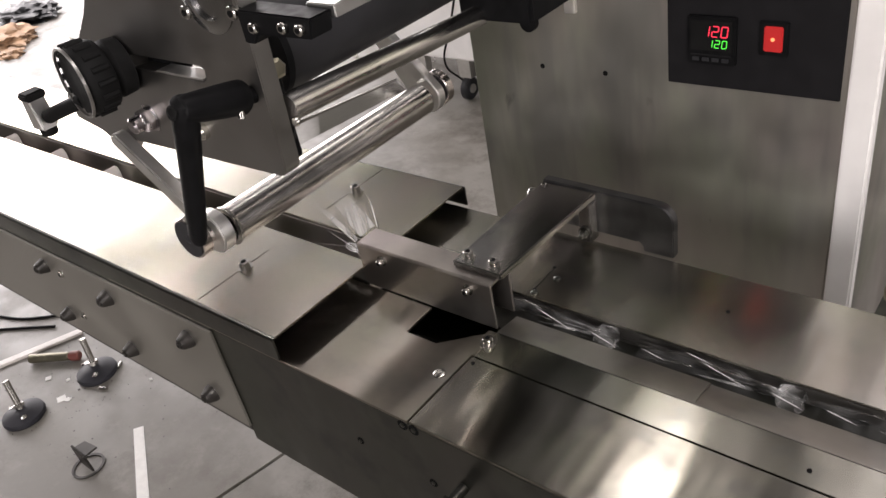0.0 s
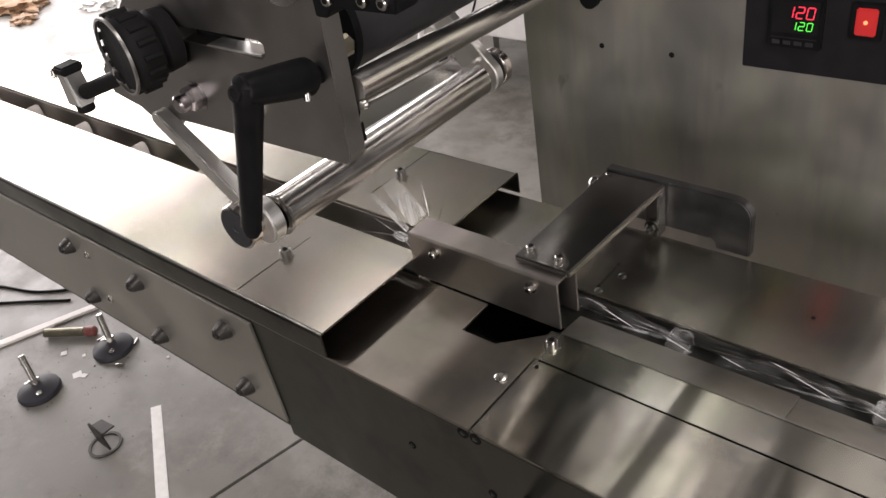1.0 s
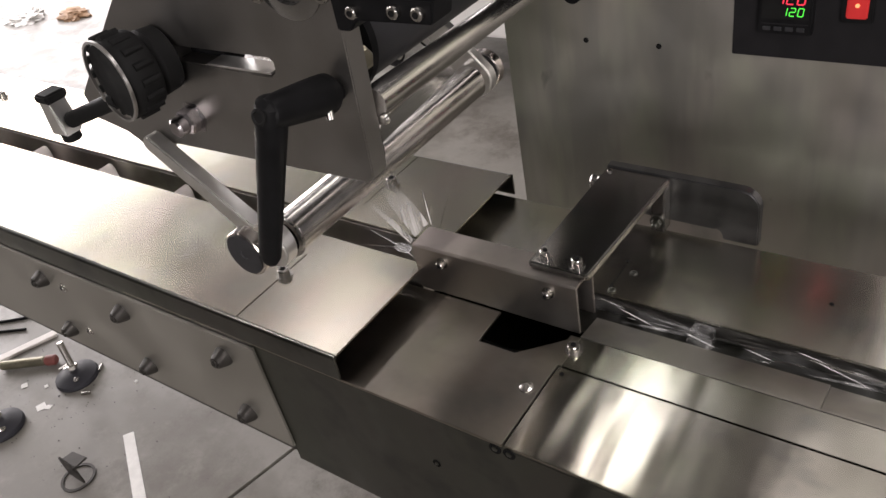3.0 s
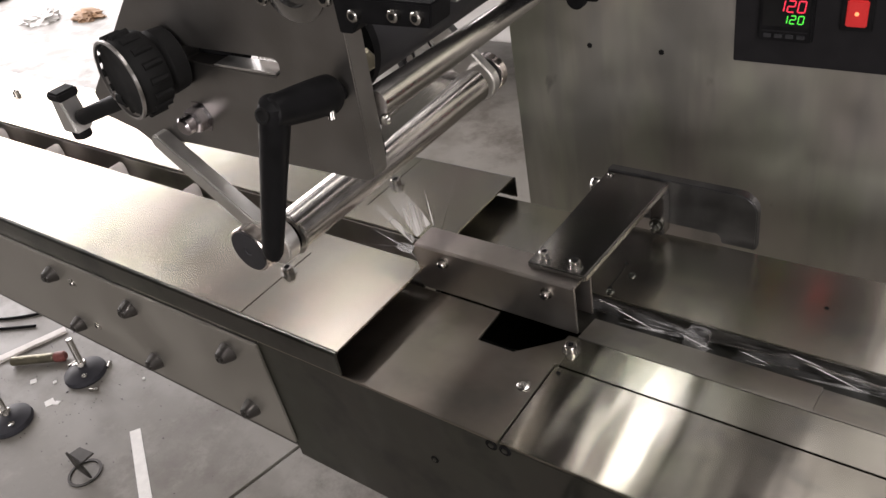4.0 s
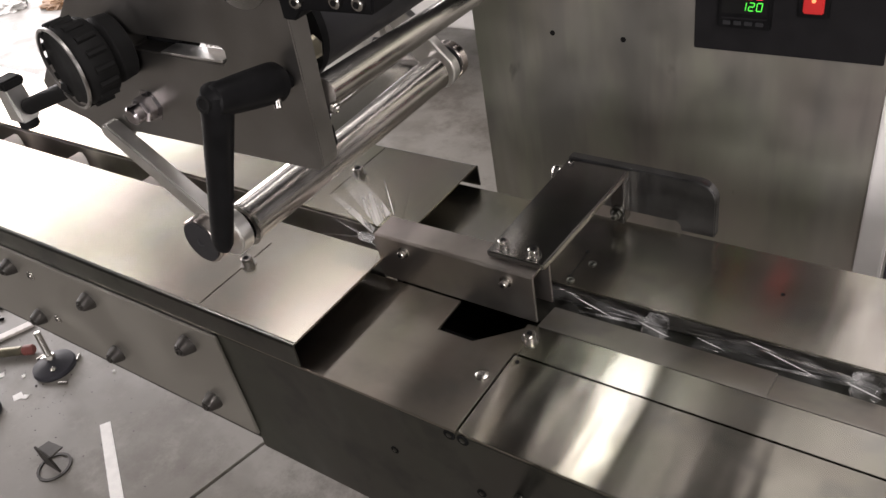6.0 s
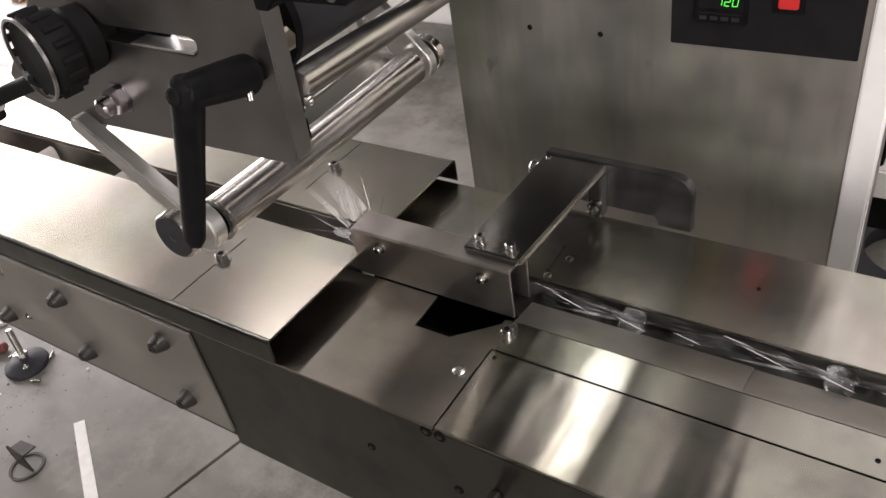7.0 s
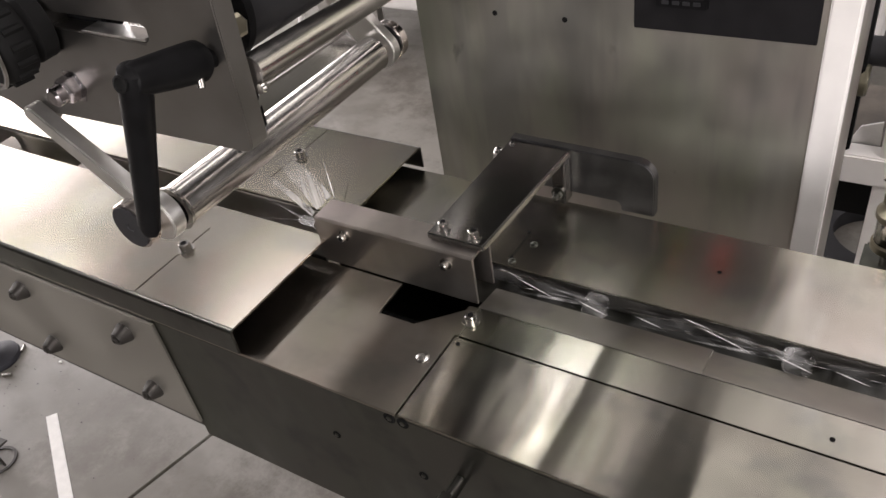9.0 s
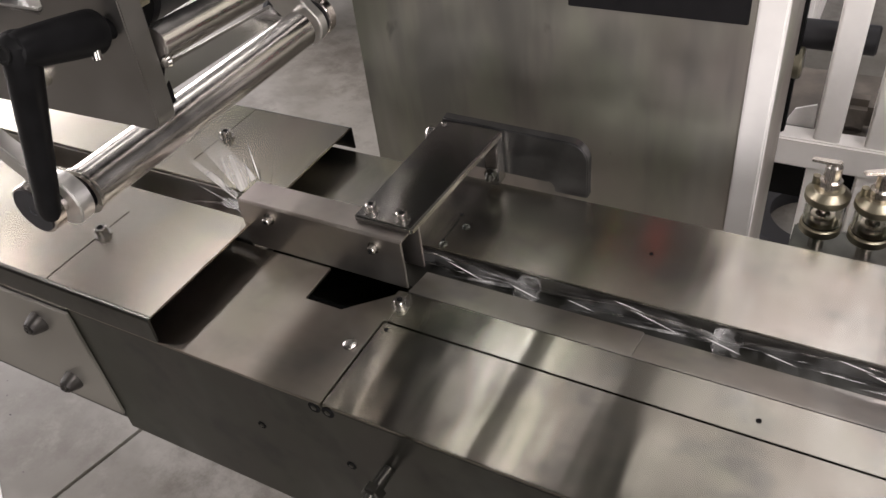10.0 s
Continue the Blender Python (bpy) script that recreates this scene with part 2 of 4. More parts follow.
def arc(cx, cy, r, a0, a1, n=8):
    return [(cx + r * math.cos(radians(a0 + (a1 - a0) * k / n)), cy + r * math.sin(radians(a0 + (a1 - a0) * k / n))) for k in range(n + 1)]


def thing(name, at, label, category, group="", kind=""):
    ob = new(name)
    ob.location = at
    ob.empty_display_size = 0.02
    return tagged(ob, label, category, group, kind)


def finish(bm, mat, me):
    for f in bm.faces:
        f.smooth = True
    uv = bm.loops.layers.uv.new("grain")
    for f in bm.faces:
        for lp in f.loops:
            x, y, z = lp.vert.co
            lp[uv].uv = (x + 0.01 * z, y + 0.7 * z)
    bm.to_mesh(me)
    bm.free()
    me.materials.append(mat)
    me.set_sharp_from_angle(angle=radians(32))
    return me


def origin(ob):
    p = Vector((0, 0, 0))
    while ob:
        p, ob = p + ob.location, ob.parent
    return p


def part(name, bm, mat, parent, label=""):
    bmesh.ops.translate(bm, vec=-origin(parent), verts=bm.verts)
    ob = new(name, finish(bm, mat, bpy.data.meshes.new(name)))
    ob.parent = parent
    return tagged(ob, label)


def solid(name, bm, mat, label, category, kind="", group=""):
    return tagged(new(name, finish(bm, mat, bpy.data.meshes.new(name))), label, category, group, kind)


def socket_screw(parent, at, way, r=0.005, tall=0.006, mat=CHROME, washer=True):
    """A cap screw on a washer, its hexagon socket a flat black disc for the shade inside."""
    w = Vector(way).normalized()
    p = Vector(at)
    prof = [(r * 1.5, 0), (r * 1.5, 0.0012)] if washer else [(r, 0)]
    prof += [(r, 0.0012), (r, tall - 0.0007), (r - 0.0007, tall), (r * 0.55, tall)]
    head = part("screw", lathe(prof + [(r * 0.55, tall)], p, w, 20), mat, parent)
    part("socket", lathe([(r * 0.5, 0.0), (r * 0.5, 0.0003), (0, 0.0003)], p + w * (tall + 0.0001), w, 6), DARK, head)
    return head


def hex_bolt(parent, at, way, r=0.0085, tall=0.009, mat=SIDE):
    w, p = Vector(way).normalized(), Vector(at)
    head = part("bolt", lathe([(r * 1.35, 0), (r * 1.35, 0.002), (r * 1.0, 0.002)], p, w, 24), mat, parent)
    part("bolt_head", lathe([(r, 0.002), (r, tall - 0.001), (r * 0.85, tall), (0, tall)], p, w, 6), mat, head)
    part("thread", lathe([(r * 0.55, tall), (r * 0.55, tall + 0.004), (r * 0.4, tall + 0.005), (0, tall + 0.005)], p, w, 14), mat, head)
    return head


def cone_bolt(parent, at, r=0.0074):
    """A dark bolt in a tapered sleeve, standing out of the side plate."""
    p, w = Vector(at), Vector((0, -1, 0))
    sleeve = part("bolt", lathe([(r * 1.45, 0), (r * 1.4, 0.0025), (r * 0.98, 0.0105), (r * 0.85, 0.012), (r * 0.55, 0.012)], p, w, 22), SCRAP, parent)
    part("bolt_head", lathe([(r * 0.6, 0.0105), (r * 0.6, 0.0135), (r * 0.45, 0.0142), (r * 0.28, 0.0142), (r * 0.26, 0.0118), (0, 0.0118)], p, w, 12), SCRAP, sleeve)
    return sleeve


def dimple(parent, at, way, r=0.003):
    w, p = Vector(way).normalized(), Vector(at)
    # A thin raised black disc stands for the shade in the hole
    return part("hole", lathe([(r, 0), (r, 0.0004), (r * 0.75, 0.0005), (0, 0.0005)], p, w, 16), DARK, parent)


# ---- hall ----
JX, JY, JDX, JDY = -0.652, 0.3, 0.045, 0.2


def joint_x(y):
    return JX + (y - JY) * JDX / JDY


floor = solid("floor", prism([(-12, -6), (joint_x(-6) - 0.004, -6), (joint_x(9) - 0.004, 9), (-12, 9)], "z", FLOOR - 0.1, FLOOR), CONCRETE,
              "worn grey concrete workshop floor with dirt stains", "floor", "structure")
floor_b = solid("floor", prism([(joint_x(-6) + 0.004, -6), (7, -6), (7, 9), (joint_x(9) + 0.004, 9)], "z", FLOOR - 0.1, FLOOR - 0.001), CONCRETE,
                "worn grey concrete floor slab beside the joint", "floor", "structure")
solid("floor_joint", box(-12, 7, -6, 9, FLOOR - 0.14, FLOOR - 0.102), DARK, "dark joint under the concrete slabs", "floor", "structure")
solid("wall_north", prism([(-6.5, FLOOR), (7, FLOOR), (7, 4.3), (-6.5, 4.3)], "y", 9, 9.2, [[(-5.6, 0.3), (-0.8, 0.3), (-0.8, 3.3), (-5.6, 3.3)]]), WALLPAINT, "plain dull grey hall wall with a wide window opening", "wall", "structure")
# The opening in this wall is added for the fill light behind it
solid("wall_south", prism([(-6.5, FLOOR), (7, FLOOR), (7, 4.3), (-6.5, 4.3)], "y", -6.2, -6, [[(1.2, 0.2), (4.8, 0.2), (4.8, 2.4), (1.2, 2.4)]]), WALLPAINT, "plain dull grey hall wall", "wall", "structure")
solid("wall_east", prism([(-6.2, FLOOR), (9.2, FLOOR), (9.2, 4.3), (-6.2, 4.3)], "x", 7, 7.2, [[(-1.1, 0.2), (2.1, 0.2), (2.1, 2.2), (-1.1, 2.2)]]), WALLPAINT, "plain dull grey hall wall", "wall", "structure")
solid("wall_west", prism([(-6.2, FLOOR), (-1.0, FLOOR), (-1.0, 2.9), (6.0, 2.9), (6.0, FLOOR), (9.2, FLOOR), (9.2, 4.3), (-6.2, 4.3)], "x", -6.7, -6.5), WALLPAINT,
      "dull grey hall wall with a wide open gateway", "wall", "structure")
# glazed strips in the roof: x and y extent and the daylight through each
# The last strip is unseen, added to put bright bands on the rollers
ROOF_LIGHTS = ((-0.98, -0.74, 2.7, 5.9, 3), (-0.32, 1.1, 2.7, 6.2, 19), (-1.95, -1.5, 2.9, 5.2, 2.5), (-4.3, -3.75, 2.2, 3.8, 14), (1.0, 2.4, -0.6, 2.6, 95))
solid("ceiling", prism([(-6.7, -6.2), (7.2, -6.2), (7.2, 9.2), (-6.7, 9.2)], "z", 4.3, 4.5, [[(x0, y0), (x1, y0), (x1, y1), (x0, y1)] for x0, x1, y0, y1, w in ROOF_LIGHTS]), WALLPAINT, "plain dark hall ceiling", "ceiling", "structure")
area_lamp("gateway_daylight", (-6.4, 2.5, 1.1), (0, 2.5, 0.2), 6.8, 3.4, 550, (1.0, 0.95, 0.94))
area_lamp("north_window_daylight", (-3.2, 8.9, 1.8), (-3.2, 0, 1.0), 4.8, 3.0, 190, (1.0, 0.95, 0.94))
area_lamp("east_window_daylight", (6.9, 0.5, 1.2), (0, 0.3, 0.1), 3.2, 2.0, 90, (1.0, 0.95, 0.93))
# Unseen fill light, added to brighten the white corner post
area_lamp("south_fill_light", (3.0, -5.9, 1.3), (0.4, 0.4, 0.0), 3.6, 2.2, 315, (1.0, 0.95, 0.925))
for x0, x1, y0, y1, w in ROOF_LIGHTS:
    area_lamp("roof_daylight", ((x0 + x1) / 2, (y0 + y1) / 2, 4.25), ((x0 + x1) / 2, (y0 + y1) / 2, 0), x1 - x0, y1 - y0, w, (1.0, 0.945, 0.915))


def ceiling_lamp(x, y, long_y, watts):
    """A hanging batten: a sheet housing over two tubes, with the lamp light just under them."""
    t = thing("ceiling_lamp", (x, y, 3.1), "white batten lamp, added out of view, with two bright tubes hanging from the ceiling", "lamp", "hall lamps")
    part("housing", box(x - 0.12, x + 0.12, y - long_y / 2, y + long_y / 2, 3.1, 3.16, None, 0.008), WHITE, t)
    for dx in (-0.06, 0.06):
        part("tube", rod((x + dx, y - long_y / 2 + 0.04, 3.08), (x + dx, y + long_y / 2 - 0.04, 3.08), 0.015, 12), TUBE, t)
    for dy in (-long_y / 3, long_y / 3):
        part("hanger", rod((x, y + dy, 3.16), (x, y + dy, 4.3), 0.004, 8), ALU, t)
    area_lamp("batten_light", (x, y, 3.05), (x, y, 0), 0.14, long_y, watts)


# The last two lamps are unseen, added to brighten the floor and post
for lx, ly, w in ((-0.86, 2.2, 2.0), (-4.7, 1.4, 7), (-2.9, -0.9, 44), (2.6, -1.6, 75)):
    ceiling_lamp(lx, ly, 1.3, w)

# ---- infeed conveyor ----
CT = 0.026
conv = thing("infeed_conveyor", (-0.8, 0.145, -0.161), "stainless steel infeed conveyor with two covers and a lug slot", "conveyor")
LEFT = -2.6


def cover_sheet(y0, y1, slit0, slit1, skirt_y, skirt_low, far):
    """A bent cover: a flat top with a slit at x -0.119 and a rounded skirt on its outer side."""
    s = -0.119
    if skirt_y < 0.1:
        top = [(LEFT, y0 + 0.004), (s - 0.0007, y0 + 0.004), (s - 0.0007, slit1), (s + 0.0007, slit1), (s + 0.0007, y0 + 0.004), (0, y0 + 0.004), (0, y1), (LEFT, y1)]
    else:
        top = [(LEFT, y0), (0, y0), (0, y1 - 0.004), (s + 0.0007, y1 - 0.004), (s + 0.0007, slit0), (s - 0.0007, slit0), (s - 0.0007, y1 - 0.004), (LEFT, y1 - 0.004)]
    if skirt_y < 0.1:
        bend = arc(y0 + 0.004, CT - 0.004, 0.004, 90, 180) + [(y0, skirt_low), (y0 + 0.002, skirt_low)] + arc(y0 + 0.004, CT - 0.004, 0.002, 180, 90)
    else:
        bend = arc(y1 - 0.004, CT - 0.004, 0.004, 90, 0) + [(y1, skirt_low), (y1 - 0.002, skirt_low)] + arc(y1 - 0.004, CT - 0.004, 0.002, 0, 90)
    return prism(top, "z", CT - 0.002, CT), prism(bend, "x", LEFT, 0)


for nm, args, words in (("front_cover", (-0.001, 0.131, 0, 0.1, 0, 0.0005, 0), "satin stainless front cover with a slit"), ("rear_cover", (0.164, 0.293, 0.19, 0, 0.293, 0.0005, 0), "satin stainless rear cover with a slit")):
    top, skirt = cover_sheet(*args)
    sheet = part(nm, top, COVER, conv, words)
    # Same sheet as the cover, given the darker steel for its shaded side
    part("skirt", skirt, SIDE, sheet, "bent skirt of the cover, its shade put in a darker steel")
for x, y in ((-0.117, 0.066), (-0.113, 0.233), (-0.9, 0.066), (-0.9, 0.233)):
    socket_screw(conv, (x, y, CT), (0, 0, 1), 0.0055, 0.008)
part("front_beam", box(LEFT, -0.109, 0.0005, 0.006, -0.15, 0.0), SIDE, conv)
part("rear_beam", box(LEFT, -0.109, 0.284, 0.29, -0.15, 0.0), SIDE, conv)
part("track_bed", box(LEFT, -0.01, 0.02, 0.28, -0.03, -0.022), CHANNEL, conv)
part("track_side", box(LEFT, -0.01, 0.1315, 0.1335, -0.022, CT - 0.003), CHANNEL, conv)
part("track_side", box(LEFT, -0.01, 0.1615, 0.1635, -0.022, CT - 0.003), CHANNEL, conv)
part("side_plate", prism([(LEFT, -0.14), (-0.105, -0.14), (-0.107, -0.006), (LEFT, -0.006)], "y", -0.003, 0.0, (), None, 0.0006), APRON, conv, "flat grey steel side plate")
for x in (-0.157, -0.317, -0.47, -0.78, -0.94):
    for z in (-0.033, -0.112):
        cone_bolt(conv, (x, -0.003, z))
for x, z in ((-0.43, -0.035), (-0.425, -0.1)):
    socket_screw(conv, (x, -0.003, z), (0, -1, 0), 0.004, 0.003)


def lug(x):
    """A pale pusher lug: a wedge with a sloping back."""
    out = [(x - 0.014, 0.0), (x + 0.012, 0.0), (x + 0.013, 0.022), (x + 0.008, 0.028), (x - 0.002, 0.024)]
    return solid("pusher_lug", prism([(u, v * 1.5 - 0.0215) for u, v in out], "y", 0.1365, 0.1585, (), None, 0.002), LUG,
                 "pale plastic pusher lug on the conveyor track", "lug", "", "pusher lugs")


for k in range(12):
    lug(-0.224 - 0.151 * k)

# ---- wrapper bed ----
bed = thing("wrapper_bed", (0.7, 0.145, -0.163), "stainless steel wrapping machine bed with flush deck plates", "machine bed")
RIGHT = 1.9
deck = [(-0.3, 0.0), (0.1555, 0.0), (0.1555, 0.0893), (0.1585, 0.0893), (0.1585, 0.124), (0.1495, 0.124), (0.1495, 0.118), (0.117, 0.087), (0.082, 0.087), (0.081, 0.126), (-0.3, 0.126)]
part("deck_plate", prism(deck, "z", -0.003, 0.0, (), None, 0.0004), SATIN, bed)
part("deck_strip", prism([(0.1587, 0.0893), (RIGHT, 0.0893), (RIGHT, 0.124), (0.1587, 0.124)], "z", -0.003, 0.0, (), None, 0.0003), DECK, bed)
part("insert_plate", prism([(0.1572, 0.0005), (RIGHT, 0.0005), (RIGHT, 0.0877), (0.1572, 0.0877)], "z", -0.0031, 0.0002, (), None, 0.0005), INSERT, bed, "removable brushed steel deck plate")
part("deck_flange", prism([(0.1252, -0.003), (0.1252, -0.0006), (0.127, -0.0006), (0.1565, -0.0052), (0.1578, -0.007), (0.158, -0.0203), (0.156, -0.0203), (0.1555, -0.0085), (0.127, -0.003)], "x", 0.1575, 0.342), CHANNEL, bed, "bent lip along the film slot")
part("deck_flange", prism([(0.1252, -0.003), (0.1252, -0.0006), (0.127, -0.0006), (0.158, -0.0085), (0.161, -0.0203), (0.159, -0.0203), (0.1555, -0.0105), (0.127, -0.003)], "x", 0.3422, RIGHT), CHANNEL, bed, "lower bent lip along the film slot")
# Slot floor in the dark steel, which holds the shade of the slot
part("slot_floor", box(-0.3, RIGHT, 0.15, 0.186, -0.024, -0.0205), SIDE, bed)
part("rear_deck_plate", prism([(-0.3, 0.1825), (RIGHT, 0.1785), (RIGHT, 0.287), (-0.3, 0.287)], "z", -0.003, 0.0, (), None, 0.0005), REAR_DECK, bed)
part("slot_side", box(-0.3, RIGHT, 0.1835, 0.1855, -0.0203, -0.0032), PLATE, bed)
# Outer panels carry what they mirror and their shade as a dark colour
part("front_panel", box(-0.108, RIGHT, 0.0004, 0.004, -0.163, -0.0032, None, 0.0005), SIDE, bed, "brushed steel front panel, its dark reflections put in the colour")
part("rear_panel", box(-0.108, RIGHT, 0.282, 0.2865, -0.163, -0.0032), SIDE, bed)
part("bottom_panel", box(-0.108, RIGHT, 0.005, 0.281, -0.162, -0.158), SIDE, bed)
part("end_panel", box(-0.106, -0.103, 0.005, 0.281, -0.157, -0.06), SIDE, bed)
# Black sheet for the shade inside the bed, below the deck opening
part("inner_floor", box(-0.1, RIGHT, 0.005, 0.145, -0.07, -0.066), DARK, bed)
part("pedestal", box(0.55, 1.5, 0.03, 0.26, FLOOR, -0.163, None, 0.004), SIDE, bed)
socket_screw(bed, (0.16, 0.1085, 0), (0, 0, 1), 0.005, 0.0068)
part("screw", lathe([(0.0058, 0), (0.0055, 0.0015), (0.003, 0.003), (0.0018, 0.003)], (0.145, 0.057, 0), (0, 0, 1), 20), CHROME, bed)
for p in ((0.153, 0.2305, 0), (0.154, 0.193, 0), (0.323, 0.238, 0), (0.434, 0.103, 0), (0.75, 0.238, 0), (0.8, 0.103, 0), (0.163, 0.081, 0.0002)):
    dimple(bed, p, (0, 0, 1), 0.0018)
for x, y in ((0.165, 0.216), (0.157, 0.188)):
    part("screw", lathe([(0.0036, 0), (0.0036, 0.001), (0.002, 0.0016), (0.0016, 0.0006), (0, 0.0006)], (x, y, 0), (0, 0, 1), 16), SIDE, bed)
part("scribe_line", box(0.1535, 0.1542, 0.19, 0.226, 0.0, 0.0003), DARK, bed)
for p, r in (((0.149, 0.0004, -0.0075), 0.0052), ((0.161, 0.0004, -0.0075), 0.0052), ((0.085, 0.0004, -0.061), 0.0038), ((0.169, 0.0004, -0.067), 0.0042)):
    # Black ring that paints the shade of the sunk hole
    ring = part("countersink", lathe([(r, 0), (r, 0.0006), (r * 0.75, 0.0008), (r * 0.7, 0.0003)], p, (0, -1, 0), 20), DARK, bed)
    part("screw", lathe([(r * 0.5, 0.0), (r * 0.5, 0.0012), (r * 0.3, 0.0014)], p, (0, -1, 0), 6), SIDE, ring)
stud = part("stud", rod((0.205, 0.0, -0.05), (0.205, -0.034, -0.05), 0.005, 16, None, 0.0008), SIDE, bed, "dark threaded stud with a nut")
part("nut", lathe([(0.0085, 0.0), (0.0085, 0.007), (0.0075, 0.008)], (0.205, -0.018, -0.05), (0, -1, 0), 6), SIDE, stud)

# ---- film guide channel ----
guide = thing("film_guide_channel", (0.075, 0.142, 0.0), "stainless inverted channel that guides the film into the slot", "guide")
chan = [(0.1268, 0.001), (0.1268, 0.0485), (0.1283, 0.05), (0.1555, 0.05), (0.157, 0.0485), (0.157, 0.001), (0.1545, 0.001), (0.1545, 0.0475), (0.1293, 0.0475), (0.1293, 0.001)]
part("channel", prism(chan, "x", -0.006, 0.1565, (), None, 0.0004), CHANNEL, guide)
for x in (0.026, 0.131):
    socket_screw(guide, (x, 0.1268, 0.038), (0, -1, 0), 0.0036, 0.0065)

# ---- bridge bracket ----
br = thing("bridge_bracket", (0.18, 0.29, 0.0), "polished steel bracket bridging from the guide channel to a rounded arm", "bracket")
part("bridge_plate", prism([(0.1085, 0.137), (0.1615, 0.137), (0.1695, 0.289), (0.1085, 0.289)], "z", 0.0502, 0.0565, (), None, 0.0013), BRACKET, br)
arm = [(0.1085, 0.0105), (0.211, 0.0105)] + arc(0.211, 0.003, 0.0075, 90, 0, 6) + [(0.2185, 0.0005), (0.2495, 0.0005)] + arc(0.2315, 0.0385, 0.018, 0, 90, 10) + [(0.1085, 0.0585)]
# Brighter steel strip added for the light caught on the right edge
part("edge_glint", prism([(0.16165, 0.1385), (0.16235, 0.1385), (0.17015, 0.2875), (0.16945, 0.2875)], "z", 0.0512, 0.0556, (), None, 0.0002), BRIGHT, br, "brighter strip for the light on the plate's edge")
part("arm", prism(arm, "y", 0.2895, 0.3, (), None, 0.0016), ARM, br, "rounded steel arm standing on the deck")
part("clamp_block", box(0.1575, 0.1705, 0.274, 0.289, 0.006, 0.0495, None, 0.001), BRACKET, br)
hex_bolt(br, (0.164, 0.274, 0.018), (0, -1, 0), 0.005, 0.005, SIDE)
knob = part("clamp_screw", lathe([(0.0042, 0), (0.0042, 0.0055), (0.0072, 0.006), (0.0078, 0.007), (0.0078, 0.0125), (0.0066, 0.0142), (0.004, 0.0142), (0.0036, 0.011), (0, 0.011)], (0.1085, 0.286, 0.0405), (-1, 0, 0), 24), CHROME, br)
part("thread", lathe([(0.0034, 0), (0.0034, 0.003), (0.002, 0.0035), (0, 0.0035)], (0.0978, 0.286, 0.0405), (-1, 0, 0), 12), SIDE, knob)
socket_screw(br, (0.1145, 0.2835, 0.0566), (0, 0, 1), 0.0028, 0.0014, CHROME, False)
for x, y in ((0.1195, 0.1475), (0.1485, 0.1465)):
    socket_screw(br, (x, y, 0.0566), (0, 0, 1), 0.0044, 0.0068)

# ---- film unwind head ----
head = thing("film_roller_head", (0.0, 0.2, 0.2), "film roller head with thick side plate, rollers and clamping lever", "roller head")
plate = [(0.0, 0.42), (-0.03, 0.40), (-0.105, 0.318), (-0.2, 0.235), (-0.196, 0.214), (-0.159, 0.207), (-0.128, 0.19), (-0.108, 0.206), (0.086, 0.2108), (0.0905, 0.2125), (0.0932, 0.216), (0.094, 0.2205), (0.0985, 0.312), (0.095, 0.42)]
slot = [(-0.06, 0.278), (0.03, 0.276)] + [(0.034, 0.279), (0.035, 0.286), (0.031, 0.2885)] + [(-0.06, 0.2885)]
part("side_plate", prism(plate, "y", 0.0035, 0.0184, [slot], None, 0.0008), PLATE, head, "thick satin steel side plate with a slot")
AXX, AXZ = -0.0155, 0.1395
part("lower_roller", rod((AXX, 0.0095, AXZ), (AXX, 0.268, AXZ), 0.0165, 48, None, 0.001), ROLLER, head, "polished steel film roller")
part("bearing_ring", lathe([(0.0135, 0), (0.0178, 0), (0.0178, 0.002), (0.0135, 0.002)], (AXX, 0.0065, AXZ), (0, 1, 0), 40, hollow=True), CHROME, head)
# Flat black disc for the shade in the roller's hollow end
part("end_recess", lathe([(0.013, 0), (0.013, 0.0008), (0, 0.0008)], (AXX, 0.0094, AXZ), (0, -1, 0), 32), DARK, head)
part("axle", rod((AXX, -0.021, AXZ + 0.003), (AXX, 0.31, AXZ), 0.0065, 20), BRIGHT, head)


def link(y0, y1):
    """A flat link with round ends, from the axle up to its pivot."""
    px, pz, r0, r1 = -0.0875, 0.2265, 0.0185, 0.0085
    a = math.degrees(math.atan2(pz - AXZ, px - AXX))
    return prism(arc(AXX, AXZ, r0, a + 97, a + 263, 14) + arc(px, pz, r1, a - 83, a + 83, 8), "y", y0, y1, (), None, 0.0009)


a0 = math.degrees(math.atan2(0.2105 - 0.142, -0.1145 + 0.0165))
part("front_link", prism(arc(-0.0165, 0.142, 0.0188, a0 + 24, a0 + 336, 24) + arc(-0.1145, 0.2105, 0.0064, a0 - 88, a0 + 88, 8), "y", -0.0105, 0.002, (), None, 0.0014), ALU, head, "flat aluminium link with a round eye")
FX, FZ = -0.0235, 0.1445
part("front_collar", lathe([(0.006, 0), (0.0178, 0), (0.0185, 0.0008), (0.0185, 0.0097), (0.0178, 0.0105), (0.004, 0.0105)], (FX, -0.0155, FZ), (0, -1, 0), 36), BRIGHT, head)
part("eye_boss", lathe([(0.0095, 0), (0.0095, 0.009)], (-0.0195, -0.009, 0.143), (0, -1, 0), 24), SIDE, head)
part("rear_link", link(0.2745, 0.285), ALU, head, "flat aluminium link with round ends")
part("eye_cap", lathe([(0.0165, 0), (0.0165, 0.001), (0.0035, 0.001), (0.003, 0.0002), (0, 0.0002)], (FX, -0.0261, FZ), (0, -1, 0), 36), RUBBER, head, "dark collar face")
